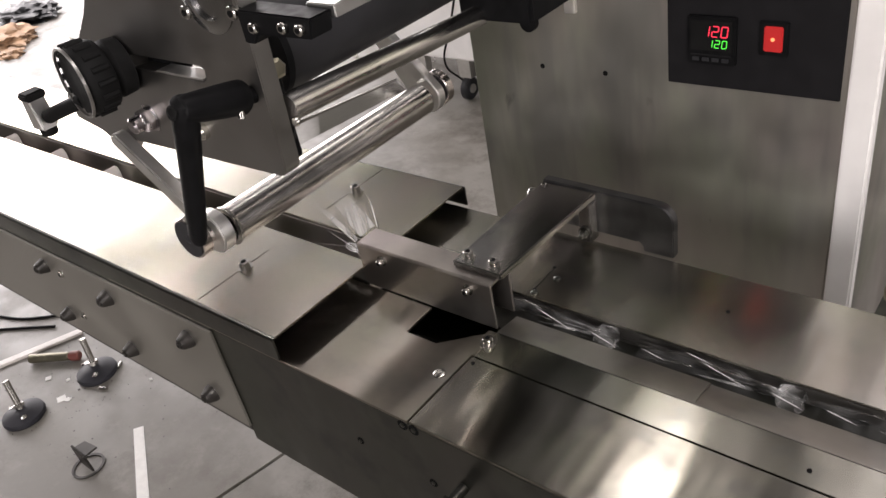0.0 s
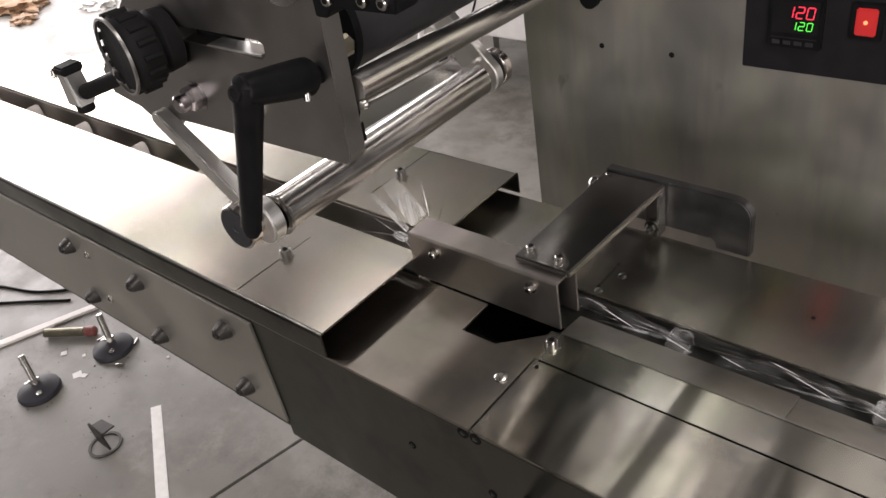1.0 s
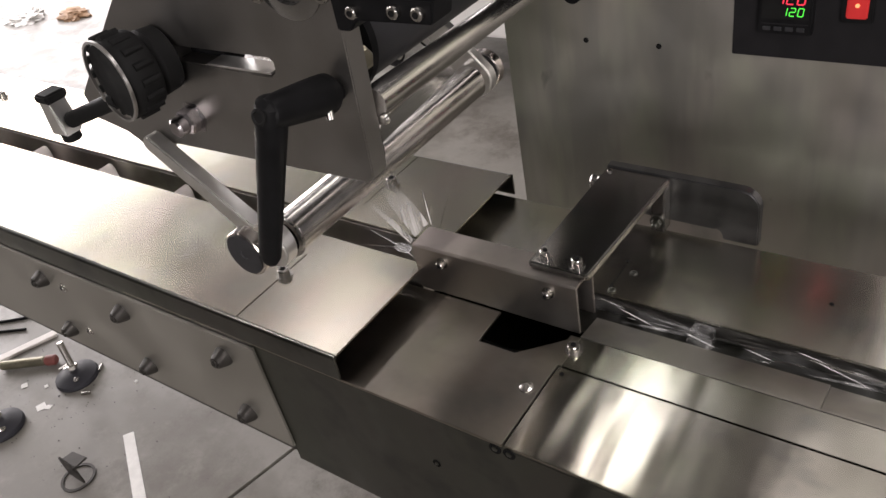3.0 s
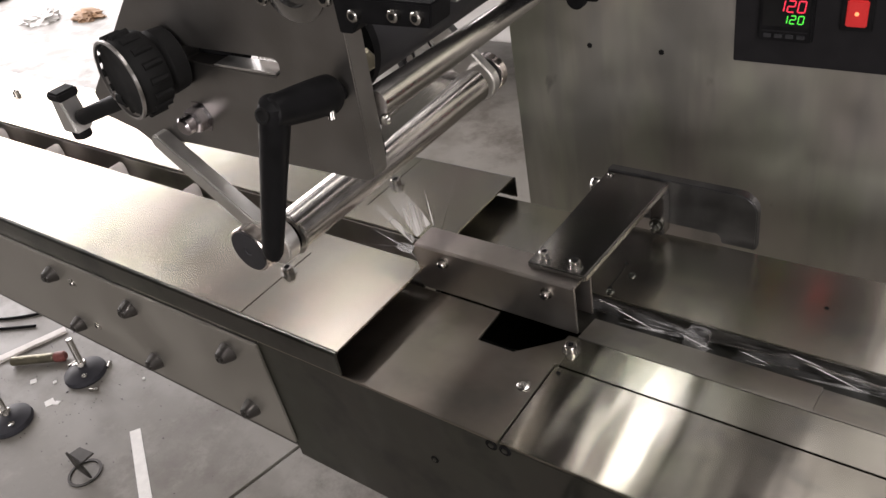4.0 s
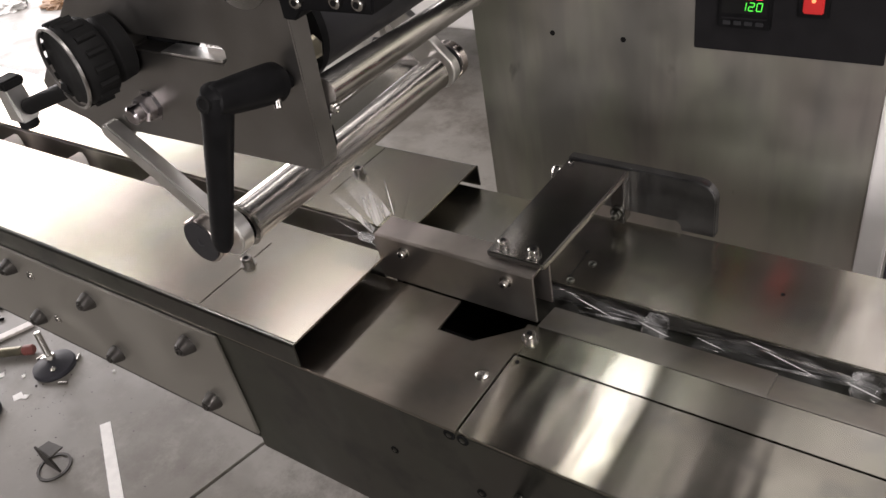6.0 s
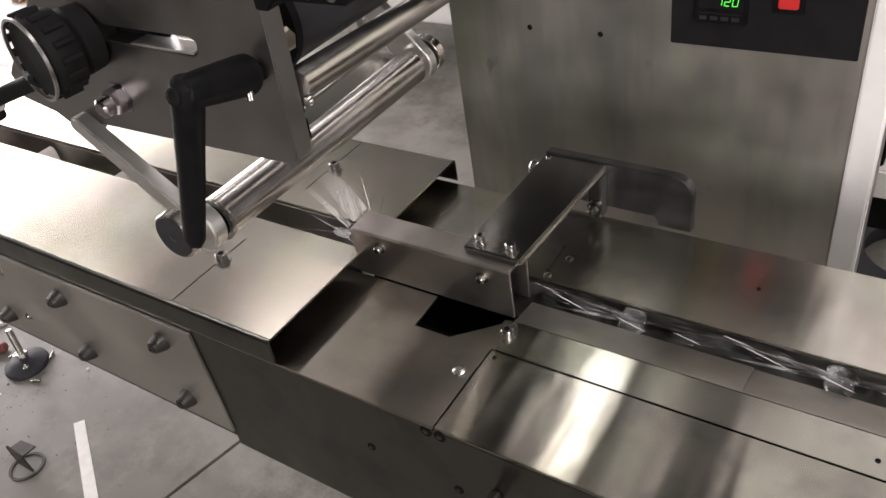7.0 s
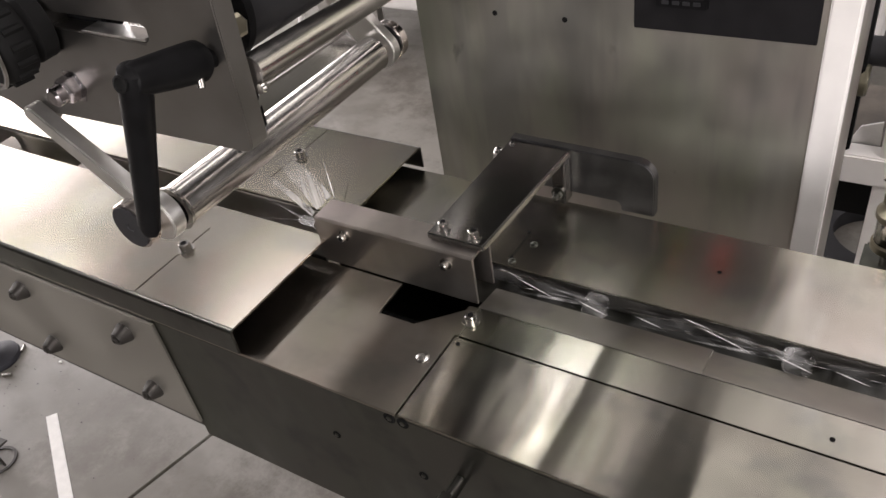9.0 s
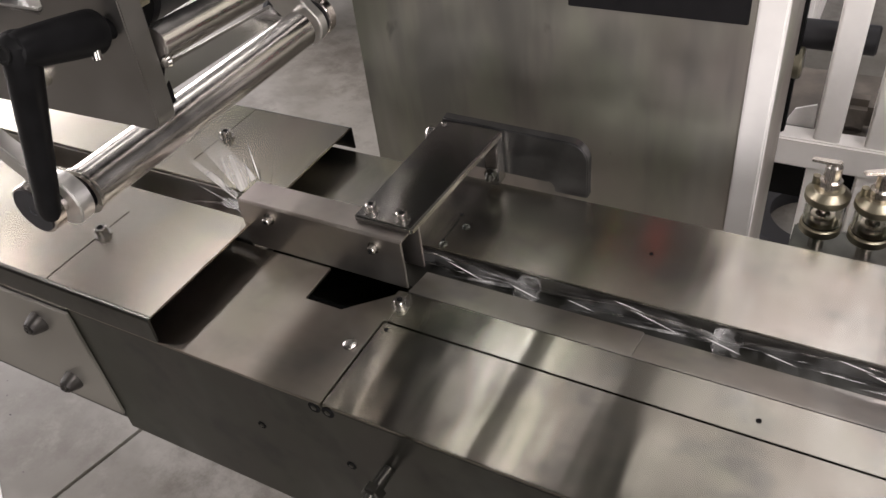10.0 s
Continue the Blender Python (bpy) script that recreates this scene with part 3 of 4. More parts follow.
part("rear_collar", lathe([(0.006, 0), (0.018, 0), (0.0188, 0.0008), (0.0188, 0.0095), (0.017, 0.0105), (0.0, 0.0105)], (AXX - 0.002, 0.2915, AXZ), (0, 1, 0), 36), BRIGHT, head)
part("rear_cap", lathe([(0.0165, 0), (0.0165, 0.001), (0, 0.001)], (AXX - 0.002, 0.2914, AXZ), (0, -1, 0), 32), RUBBER, head, "dark collar face")
part("upper_roller", rod((0.0885, 0.0215, 0.2555), (0.015, 0.345, 0.203), 0.0105, 36), ROLLER, head, "thin polished film rod")
part("tie_rod", rod((0.0935, 0.0215, 0.2445), (-0.029, 0.25, 0.167), 0.0014, 12), CHROME, head)
part("rod_knob", lathe([(0, 0), (0.003, 0.0008), (0.0038, 0.003), (0.003, 0.0055), (0, 0.006)], (0.0975, 0.0185, 0.2478), (-0.1, 1, -0.1), 16), CHROME, head)
bm = bmesh.new()
vs = [bm.verts.new(p) for p in ((0.0935, 0.0225, 0.2445), (-0.029, 0.25, 0.167), (-0.018, 0.25, 0.1575), (0.082, 0.0225, 0.2225))]
bm.faces.new(vs)
part("film_strip", bm, FILM_WEB, head, "clear film running between the rollers")
part("film_edge", rod((-0.029, 0.25, 0.167), (-0.018, 0.25, 0.1575), 0.0014, 8), FILM_MILKY, head)
drum = part("black_drum", rod((0.036, 0.05, 0.286), (0.036, 0.334, 0.286), 0.041, 48), RUBBER, head, "black rubber drum")
part("drum_flange", lathe([(0.01, 0), (0.037, 0), (0.037, 0.006), (0.01, 0.006)], (0.046, 0.04, 0.285), (0, 1, 0), 40), BLACK, drum)
part("drum_bolt", lathe([(0.0075, 0), (0.0075, 0.008), (0.005, 0.01), (0, 0.01)], (0.083, 0.024, 0.283), (0.4, 0, 0.1), 6), BRASS, drum)
part("drum_bracket", box(0.066, 0.084, 0.0185, 0.03, 0.215, 0.312, None, 0.001), BLACK, head)
blk = part("black_bracket", prism([(0.0985, 0.3125), (0.108, 0.3125), (0.114, 0.319), (0.163, 0.32), (0.166, 0.333), (0.0985, 0.334)], "y", 0.0, 0.0185, (), None, 0.001), BLACK, head, "black bracket with three screws")
for x, z in ((0.114, 0.3245), (0.142, 0.3265), (0.157, 0.3265)):
    socket_screw(blk, (x, 0.0, z), (0, -1, 0), 0.0036, 0.004, CHROME, False)
part("scraper_bar", box(0.143, 0.168, 0.0186, 0.449, 0.327, 0.335, None, 0.0008), ALU, head, "flat aluminium scraper bar")
part("bearing", lathe([(0.012, 0), (0.026, 0), (0.026, 0.003), (0.02, 0.0045), (0.0165, 0.0045), (0.0165, 0.002), (0.0, 0.002)], (0.067, 0.005, 0.341), (0, -1, 0), 36), BRACKET, head)
for x, z in ((0.041, 0.3285), (0.0915, 0.331)):
    socket_screw(head, (x, 0.005, z), (0, -1, 0), 0.0048, 0.005)
nutp = part("dome_nut", lathe([(0.0125, 0), (0.0125, 0.002), (0.0095, 0.002), (0.0095, 0.01), (0.008, 0.0125)], (-0.064, 0.005, 0.2345), (0, -1, 0), 6), BRACKET, head)
part("bolt_end", lathe([(0.007, 0.0125), (0.007, 0.019), (0.005, 0.0205), (0, 0.0205)], (-0.064, 0.005, 0.2345), (0, -1, 0), 18), BRACKET, nutp)
part("screw", lathe([(0.0065, 0), (0.0065, 0.006), (0.005, 0.008), (0, 0.008)], (0.008, 0.005, 0.2345), (0, -1, 0), 16), BRIGHT, head)

belt = [(-0.001, 0.2785)] + [(-0.001 + 0.0022 * k, 0.2785 + (0.0013 if k % 2 else 0.0)) for k in range(1, 16)] + [(0.034, 0.2865), (-0.001, 0.2865)]
# Black box added behind the plate to darken the slot's left part
part("slot_dark_box", box(-0.065, -0.026, 0.0185, 0.034, 0.27, 0.296, None, 0.001), BLACK, head)
# Pale metal strip stands in for light falling on the slot's lower face
part("slot_lit_strip", box(-0.03, 0.0295, 0.004, 0.0182, 0.2768, 0.2784, None, 0.0003), ALU, head, "pale strip for the lit lower face of the slot")
part("toothed_belt", prism(belt, "y", 0.0187, 0.0247), LUG, head, "pale toothed belt behind the slot")

# clamping lever: a hub on the plate and a tapered arm
lev = part("clamping_lever", lathe([(0.006, 0), (0.006, 0.01), (0.0108, 0.0102), (0.0118, 0.012), (0.0118, 0.017), (0.0112, 0.03), (0.0102, 0.046), (0.0094, 0.057), (0.0082, 0.0608), (0.005, 0.063), (0, 0.063)], (0.083, 0.0049, 0.2735), (0.07, -1, 0.26), 32), BLACK, head, "black plastic clamping lever")
bm = bmesh.new()
secs = [(0.0885, 0.2955, 0.005, 0.004), (0.0878, 0.2935, 0.0092, 0.008), (0.0868, 0.289, 0.0106, 0.0094), (0.0815, 0.276, 0.0106, 0.0088), (0.069, 0.247, 0.0106, 0.0075), (0.0545, 0.213, 0.01, 0.0068), (0.0405, 0.1805, 0.0092, 0.0062), (0.038, 0.1745, 0.0068, 0.0045)]
rings = []
for x, z, w, d in secs:
    rings.append([bm.verts.new((x + w * 0.85 * math.cos(a) * 0.93, -0.05 + d * math.sin(a), z - w * 0.85 * math.cos(a) * 0.37)) for a in [k * math.tau / 16 for k in range(16)]])
for p, q in zip(rings, rings[1:]):
    for k in range(16):
        bm.faces.new((p[k], p[(k + 1) % 16], q[(k + 1) % 16], q[k]))
bm.faces.new(rings[0]), bm.faces.new(rings[-1])
bmesh.ops.recalc_face_normals(bm, faces=bm.faces)
part("lever_arm", bm, BLACK, lev)
part("joint_screw", lathe([(0.0048, 0), (0.0048, 0.0012), (0.0036, 0.0016), (0.003, 0.0008), (0, 0.0008)], (0.0868, -0.0588, 0.2895), (0.07, -1, 0.26), 20), MATT, lev)
part("lever_pin", rod((0.0905, -0.0135, 0.2755), (0.0925, -0.0165, 0.2665), 0.0024, 12), CHROME, lev)

# hand wheel with its crank grip
wheel = part("hand_wheel", lathe([(0.012, 0), (0.022, 0.001), (0.023, 0.012), (0.02, 0.016), (0.026, 0.018), (0.0275, 0.022), (0.0275, 0.036), (0.025, 0.04), (0, 0.04)], (-0.07, 0.003, 0.28), (-0.15, -1, 0), 32), MATT, head, "black ribbed hand wheel with a crank grip")
for k in range(16):
    a = k * math.tau / 16
    part("rib", rod((-0.074 + 0.0273 * math.cos(a), -0.021, 0.28 + 0.0273 * math.sin(a)), (-0.0755 + 0.0273 * math.cos(a), -0.034, 0.28 + 0.0273 * math.sin(a)), 0.0028, 8), MATT, wheel)
part("wheel_ring", lathe([(0.0262, 0), (0.028, 0), (0.028, 0.002), (0.0262, 0.002)], (-0.0765, -0.0375, 0.28), (-0.15, -1, 0), 32, hollow=True), PLATE, wheel)
part("crank_pin", rod((-0.09, -0.03, 0.262), (-0.146, -0.04, 0.243), 0.006, 16), MATT, wheel)
part("crank_grip", prism([(-0.165, 0.232), (-0.146, 0.233), (-0.151, 0.26), (-0.163, 0.26)], "y", -0.049, -0.034, (), None, 0.0015), ALU, wheel)
part("crank_cap", rod((-0.155, -0.041, 0.226), (-0.155, -0.041, 0.2345), 0.007, 16, None, 0.001), MATT, wheel)
part("crank_cap", box(-0.1645, -0.149, -0.05, -0.032, 0.258, 0.265, None, 0.0015), MATT, wheel)

# ---- control cabinet ----
cab = thing("control_cabinet", (0.13, 0.6, FLOOR), "satin steel control cabinet with a black control panel", "cabinet")
part("body", box(-0.09, 0.3465, 0.45, 0.9, FLOOR, 0.37, None, 0.0015), CABINET, cab)
part("corner_post", box(0.347, 0.3728, 0.447, 0.463, FLOOR, 0.37, None, 0.002), WHITE, cab, "white painted corner post")
panel = part("control_panel", box(0.171, 0.341, 0.4475, 0.4502, 0.105, 0.235, None, 0.0008), PANEL, cab, "matt black control panel")
ctl = part("temperature_controller", box(0.1945, 0.2435, 0.442, 0.4476, 0.131, 0.18, None, 0.0012), BLACK, panel, "black temperature controller with red and green digits")
part("display_window", box(0.1985, 0.2395, 0.4415, 0.4421, 0.146, 0.176), MATT, ctl)
for k in range(4):
    part("key", box(0.2 + 0.01 * k, 0.207 + 0.01 * k, 0.4411, 0.4422, 0.1345, 0.1385, None, 0.0004), RUBBER, ctl)
part("key_strip", box(0.1985, 0.2395, 0.4416, 0.4421, 0.1405, 0.1418), PANEL, ctl)
SEG = {"1": "bc", "2": "abged", "0": "abcdef"}


def digit(bm, ch, x, z, w, h):
    """Seven-segment strokes of one digit, slightly slanted."""
    t = w * 0.17
    place = {"a": (0, h, w, 0), "g": (0, h / 2, w, 0), "d": (0, 0, w, 0), "f": (0, h / 2, 0, 1), "b": (w, h / 2, 0, 1), "e": (0, 0, 0, 1), "c": (w, 0, 0, 1)}
    for s in SEG[ch]:
        px, pz, ln, up = place[s]
        sl = 0.12 * pz
        if up:
            pts = [(x + px - t / 2 + sl, z + pz + t * 0.3), (x + px + t / 2 + sl, z + pz + t * 0.3), (x + px + t / 2 + sl + 0.06 * h, z + pz + h / 2 - t * 0.3), (x + px - t / 2 + sl + 0.06 * h, z + pz + h / 2 - t * 0.3)]
        else:
            pts = [(x + t * 0.4 + sl, z + pz - t / 2), (x + w - t * 0.4 + sl, z + pz - t / 2), (x + w - t * 0.4 + sl, z + pz + t / 2), (x + t * 0.4 + sl, z + pz + t / 2)]
        bm = prism(pts, "y", 0.4409, 0.4414, (), bm)
    return bm


for x0, z0, w, hh, gap, mat, nm in ((0.2105, 0.1605, 0.0062, 0.0105, 0.0092, RED_DIGIT, "red"), (0.2155, 0.1495, 0.0046, 0.0075, 0.0072, GREEN_DIGIT, "green")):
    for k, ch in enumerate("120"):
        part("digit", digit(None, ch, x0 + gap * k, z0, w, hh), mat, ctl, nm + " glowing digit " + ch)
sw = part("switch_frame", box(0.2645, 0.292, 0.4445, 0.4476, 0.145, 0.1785, None, 0.001), BLACK, panel)
part("rocker", box(0.2695, 0.287, 0.4425, 0.446, 0.1495, 0.174, None, 0.0012), RED, sw, "glowing red rocker switch")
part("rocker_lamp", rod((0.2782, 0.4426, 0.162), (0.2782, 0.4419, 0.162), 0.0018, 12), AMBER, sw)
for x, z in ((0.013, 0.1045), (0.0955, 0.1048)):
    dimple(cab, (x, 0.45, z), (0, -1, 0), 0.003)
part("latch", box(0.052, 0.066, 0.444, 0.4502, 0.172, 0.2, None, 0.001), ALU, cab)
mount = part("roller_mount", box(-0.005, 0.085, 0.335, 0.4498, 0.2, 0.34, None, 0.004), BLACK, cab, "black block that carries the rollers")
part("mount_cap", rod((0.003, 0.443, 0.158), (0.003, 0.4498, 0.158), 0.011, 24), BLACK, mount)

# ---- oil cups ----
block = solid("oil_cup_block", box(0.418, 0.72, 0.31, 0.365, -0.15, -0.034, None, 0.002), SIDE, "grey steel block carrying two oil cups", "block")
cup = thing("oil_cup", (0.4385, 0.336, -0.034), "glass oil cup with brass collars and a steel needle valve", "oil cup", "oil cups")
o = Vector((0.4385, 0.336, -0.034))
part("stem", lathe([(0.006, 0), (0.006, 0.012), (0.009, 0.013), (0.009, 0.018)], o, (0, 0, 1), 20), BRIGHT, cup)
part("base_collar", lathe([(0.012, 0.018), (0.0165, 0.02), (0.0165, 0.026), (0.013, 0.028)], o, (0, 0, 1), 32), BRASS, cup)
gl = part("glass", lathe([(0.015, 0.028), (0.015, 0.05), (0.0135, 0.05), (0.0135, 0.029), (0.0, 0.029)], o, (0, 0, 1), 32), GLASS, cup)
part("needle", rod(o + Vector((0, 0, 0.029)), o + Vector((0, 0, 0.052)), 0.003, 14), BRIGHT, cup)
part("sight_ring", lathe([(0.006, 0.031), (0.0095, 0.031), (0.0095, 0.036), (0.006, 0.036)], o, (0, 0, 1), 24, hollow=True), BRIGHT, cup)
part("top_collar", lathe([(0.0165, 0.05), (0.0175, 0.052), (0.0175, 0.057), (0.012, 0.062), (0.009, 0.062)], o, (0, 0, 1), 32), BRASS, cup)
part("knurled_nut", lathe([(0.009, 0.062), (0.009, 0.07), (0.0065, 0.071), (0.0065, 0.083), (0.0045, 0.085), (0, 0.085)], o, (0, 0, 1), 10), BRIGHT, cup)
part("filler", rod(o + Vector((-0.011, 0.004, 0.058)), o + Vector((-0.011, 0.004, 0.069)), 0.003, 12), BRASS, cup)
part("valve_lever", prism([(0.421, 0.333), (0.4425, 0.3315), (0.4445, 0.336), (0.4425, 0.3395), (0.421, 0.3385)], "z", 0.051, 0.0535, (), None, 0.0008), BRIGHT, cup)
copy_thing(cup, Matrix.Translation((0.476, 0.336, -0.034)) @ pose(0, 0, 0, 0, 0, 25))

# ---- plastic film ----
KNOT = Vector((-0.034, 0.144, 0.026))


def crinkled(name, rings, mat, label, thick=0.0):
    bm = bmesh.new()
    rows = [[bm.verts.new(p) for p in r] for r in rings]
    for p, q in zip(rows, rows[1:]):
        for a, b, c, d in zip(p, p[1:], q[1:], q):
            bm.faces.new((a, b, c, d))
    return solid(name, bm, mat, label, "plastic film")


rings = []
for i in range(25):
    u = i / 24
    row = []
    for j in range(121):
        v = j / 120
        start = Vector((AXX + 0.002, 0.022 + 0.24 * v, AXZ - 0.0166))
        low = max(0.0, 0.3 - v) / 0.3 * 0.035 + max(0.0, v - 0.54) / 0.46 * 0.03
        tip = Vector((-0.0075, 0.1262 + 0.0325 * min(1, max(0, (v - 0.3) / 0.24)), 0.0512 - low))
        p = start.lerp(tip, u)
        p.z += 0.0006 * u ** 4 * math.sin(v * 75 + 3 * math.sin(v * 9))
        p.x += 0.001 * u * math.sin(v * 21 + 1)
        row.append(p)
    rings.append(row)
web = crinkled("film_web", rings, FILM_WEB, "clear plastic film drawn from the roller into a point")
def on_web(u, v):
    a, b = u * 24, v * 120
    i, j = min(23, int(a)), min(119, int(b))
    low = rings[i][j].lerp(rings[i][j + 1], b - j)
    return low.lerp(rings[i + 1][j].lerp(rings[i + 1][j + 1], b - j), a - i)


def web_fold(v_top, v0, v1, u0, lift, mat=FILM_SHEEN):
    """A pleat in the web with its bright sheen painted on: a thin, ridged wedge that widens towards the guide."""
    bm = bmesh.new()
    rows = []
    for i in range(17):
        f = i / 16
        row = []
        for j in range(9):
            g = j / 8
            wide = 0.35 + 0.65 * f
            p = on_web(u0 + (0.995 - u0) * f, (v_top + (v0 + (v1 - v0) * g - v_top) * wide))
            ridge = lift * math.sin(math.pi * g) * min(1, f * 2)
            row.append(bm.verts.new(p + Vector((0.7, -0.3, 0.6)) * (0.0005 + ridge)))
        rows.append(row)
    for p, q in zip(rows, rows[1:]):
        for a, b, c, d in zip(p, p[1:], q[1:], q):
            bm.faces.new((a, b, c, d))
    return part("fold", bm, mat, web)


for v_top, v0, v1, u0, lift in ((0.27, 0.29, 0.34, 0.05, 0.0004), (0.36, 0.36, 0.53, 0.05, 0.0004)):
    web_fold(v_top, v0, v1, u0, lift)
# Thin white spindles drawn as the glints on sharp creases of the web
for v0, v1, u0, u1, r in ((0.285, 0.303, 0.6, 1.0, 0.0005), (0.585, 0.6, 0.45, 0.97, 0.0005)):
    p0, p1 = on_web(u0, v0), on_web(min(u1, 0.999), v1)
    q = p1 - p0
    part("crease_glint", lathe([(0, 0), (r * 0.3, q.length * 0.35), (r, q.length * 0.85), (r * 0.5, q.length)], p0 + Vector((0.7, -0.3, 0.6)) * 0.0016, q, 8), FILM_GLINT, web)

random.seed(4)
PITCH, FIRST = 0.157, 0.242
rings = []
for i in range(281):
    x = 0.14 + i * 0.005
    ph = (x - FIRST) % PITCH / PITCH                    # 0 at a seal
    open_out = math.sin(math.pi * min(1, ph * 1.5) * 0.5 if ph < 0.667 else math.pi * 0.5 * (1 + (ph - 0.667) * 3))
    wide, tall = 0.0085 + 0.0055 * open_out, 0.0075 + 0.0045 * open_out
    row = []
    for j in range(25):
        v = j / 24
        a = v * math.pi
        pleat = noise.noise(Vector((x * 9, v * 7, 1.7))) * 0.0035 + noise.noise(Vector((x * 24, v * 15, 5.1))) * 0.0016
        row.append(Vector((x, 0.1705 - wide * math.cos(a) + pleat * 0.4, -0.0185 + tall * 1.35 * math.sin(a) ** 0.7 + pleat)))
    rings.append(row)
tube = crinkled("film_tube", rings, FILM, "clear plastic film tube pinched by milky seals in the slot")
for k in range(8):
    sx = FIRST + PITCH * k
    for y0, y1, z0, ln, r in ((0.162, 0.167, -0.008, 0.075, 0.0015), (0.1765, 0.1725, -0.007, 0.06, 0.0012), (0.169, 0.17, -0.006, 0.045, 0.0008)):
        p0 = Vector((sx - ln * random.uniform(0.85, 1.1), y0, z0))
        q = Vector((sx - 0.006, y1, -0.0055)) - p0
        part("strand", lathe([(0, 0), (r * 0.6, q.length * 0.3), (r, q.length * 0.8), (r * 0.8, q.length)], p0, q, 8), FILM_MILKY, tube)
    # Slanting white spindles painted in as highlights on the tube
    for dx0, y0, dx1, y1, r in ((-0.088, 0.178, -0.062, 0.1735, 0.00035), (-0.07, 0.173, -0.028, 0.1615, 0.00045), (-0.012, 0.1655, 0.017, 0.158, 0.0004), (0.03, 0.166, 0.055, 0.161, 0.0003)):
        dx = random.uniform(-0.006, 0.006)
        p0, p1 = Vector((sx + dx0 + dx, y0, -0.0025)), Vector((sx + dx1 + dx, y1, -0.003))
        q = p1 - p0
        part("crease_glint", lathe([(0, 0), (r, q.length * 0.25), (r, q.length * 0.7), (0, q.length)], p0, q, 6), FILM_GLINT, tube)


def film_clump(x, y=0.171, z=-0.0085, sx=0.0105, sy=0.0095, sz=0.0075, label="milky crimped seal in the plastic film"):
    """A crimped, milky seal: a rounded block with creased faces."""
    bm = bmesh.new()
    bmesh.ops.create_icosphere(bm, subdivisions=4, radius=1.0)
    for v in bm.verts:
        n = noise.noise(v.co * 2.2 + Vector((x * 9, 0, 0))) + 0.6 * noise.noise(Vector((v.co.x * 2, v.co.y * 8, v.co.z * 8)) + Vector((x * 31, 2, 0)))
        c = Vector([math.copysign(abs(e) ** 0.6, e) for e in v.co]) * (1 + 0.16 * n)
        v.co = Vector((x + c.x * sx, y + c.y * sy, z + c.z * sz))
    return solid("film_clump", bm, FILM_MILKY, label, "plastic film", "", "film seals")


for k in range(5):
    film_clump(FIRST + PITCH * k)

# film gathered at the mouth of the guide, with strands fanning back over the slot
film_clump(KNOT.x, KNOT.y, KNOT.z, 0.009, 0.0042, 0.0032, "bunched milky film entering the guide channel")
gather = thing("gathered_film", tuple(KNOT), "thin folds of clear film gathered at the guide mouth", "plastic film")
for dx, dy, dz, r in ((-0.046, -0.014, 0.0015, 0.0008), (-0.052, 0.012, 0.001, 0.0007), (0.024, -0.012, 0.002, 0.0008)):
    q = Vector((dx, dy, dz))
    part("fold", lathe([(r, 0), (r * 0.8, q.length * 0.5), (0, q.length)], KNOT, q, 8), FILM_MILKY, gather)

# ---- things on the floor ----
def levelling_foot(x, y, lean, turn):
    t = thing("levelling_foot", (x, y, FLOOR), "spare black rubber levelling foot with tilted chrome stud", "machine foot", "spare levelling feet")
    p = Vector((x, y, FLOOR))
    pad = part("pad", lathe([(0.05, 0), (0.052, 0.006), (0.05, 0.014), (0.03, 0.024), (0.016, 0.028), (0, 0.028)], p, (0, 0, 1), 36), FOOT, t)
    w = Vector((math.sin(lean) * math.cos(turn), math.sin(lean) * math.sin(turn), math.cos(lean)))
    part("stud", rod(p + Vector((0, 0, 0.02)), p + Vector((0, 0, 0.02)) + w * 0.085, 0.008, 18, None, 0.001), CHROME, t)
    part("nut", lathe([(0.013, 0.012), (0.013, 0.02)], p + Vector((0, 0, 0.02)), w, 6), CHROME, t)
    for a in (0.6, 3.2):
        part("bolt_hole", lathe([(0.007, 0), (0.007, 0.003), (0.004, 0.0035), (0, 0.001)], p + Vector((0.034 * math.cos(a + turn), 0.034 * math.sin(a + turn), 0.021)), (0.3 * math.cos(a + turn), 0.3 * math.sin(a + turn), 1), 14), CHROME, pad)


levelling_foot(-1.307, 0.232, 0.25, 2.6)
levelling_foot(-1.338, 0.043, 0.3, 2.8)
solid("card_strip", prism([(-1.036, 0.163), (-0.76, -0.005), (-0.745, 0.017), (-1.022, 0.182)], "z", FLOOR, FLOOR + 0.0015), PAPER, "white card strip lying on the concrete floor", "strip")
sc = thing("bent_offcut", (-1.03, 0.04, FLOOR), "dark bent sheet metal offcut on the floor", "offcut")
part("base", lathe([(0.031, 0), (0.037, 0), (0.037, 0.003), (0.031, 0.003)], (-1.03, 0.04, FLOOR), (0, 0, 1), 32, hollow=True), SCRAP, sc)
part("upright", prism([(-1.055, FLOOR + 0.004), (-1.0, FLOOR + 0.004), (-1.01, FLOOR + 0.045), (-1.06, FLOOR + 0.055)], "y", 0.035, 0.04, (), None, 0.001), SCRAP, sc)
part("flap", prism([(-1.06, 0.04), (-1.01, 0.04), (-1.01, 0.07), (-1.055, 0.065)], "z", FLOOR + 0.042, FLOOR + 0.046, (), None, 0.001), SCRAP, sc)
tool = thing("screwdriver", (-1.44, 0.21, FLOOR), "screwdriver with a metal shank and a red collar on the floor", "tool")
part("shank", rod((-1.53, 0.16, FLOOR + 0.014), (-1.43, 0.225, FLOOR + 0.014), 0.012, 14, None, 0.003), OLIVE, tool)
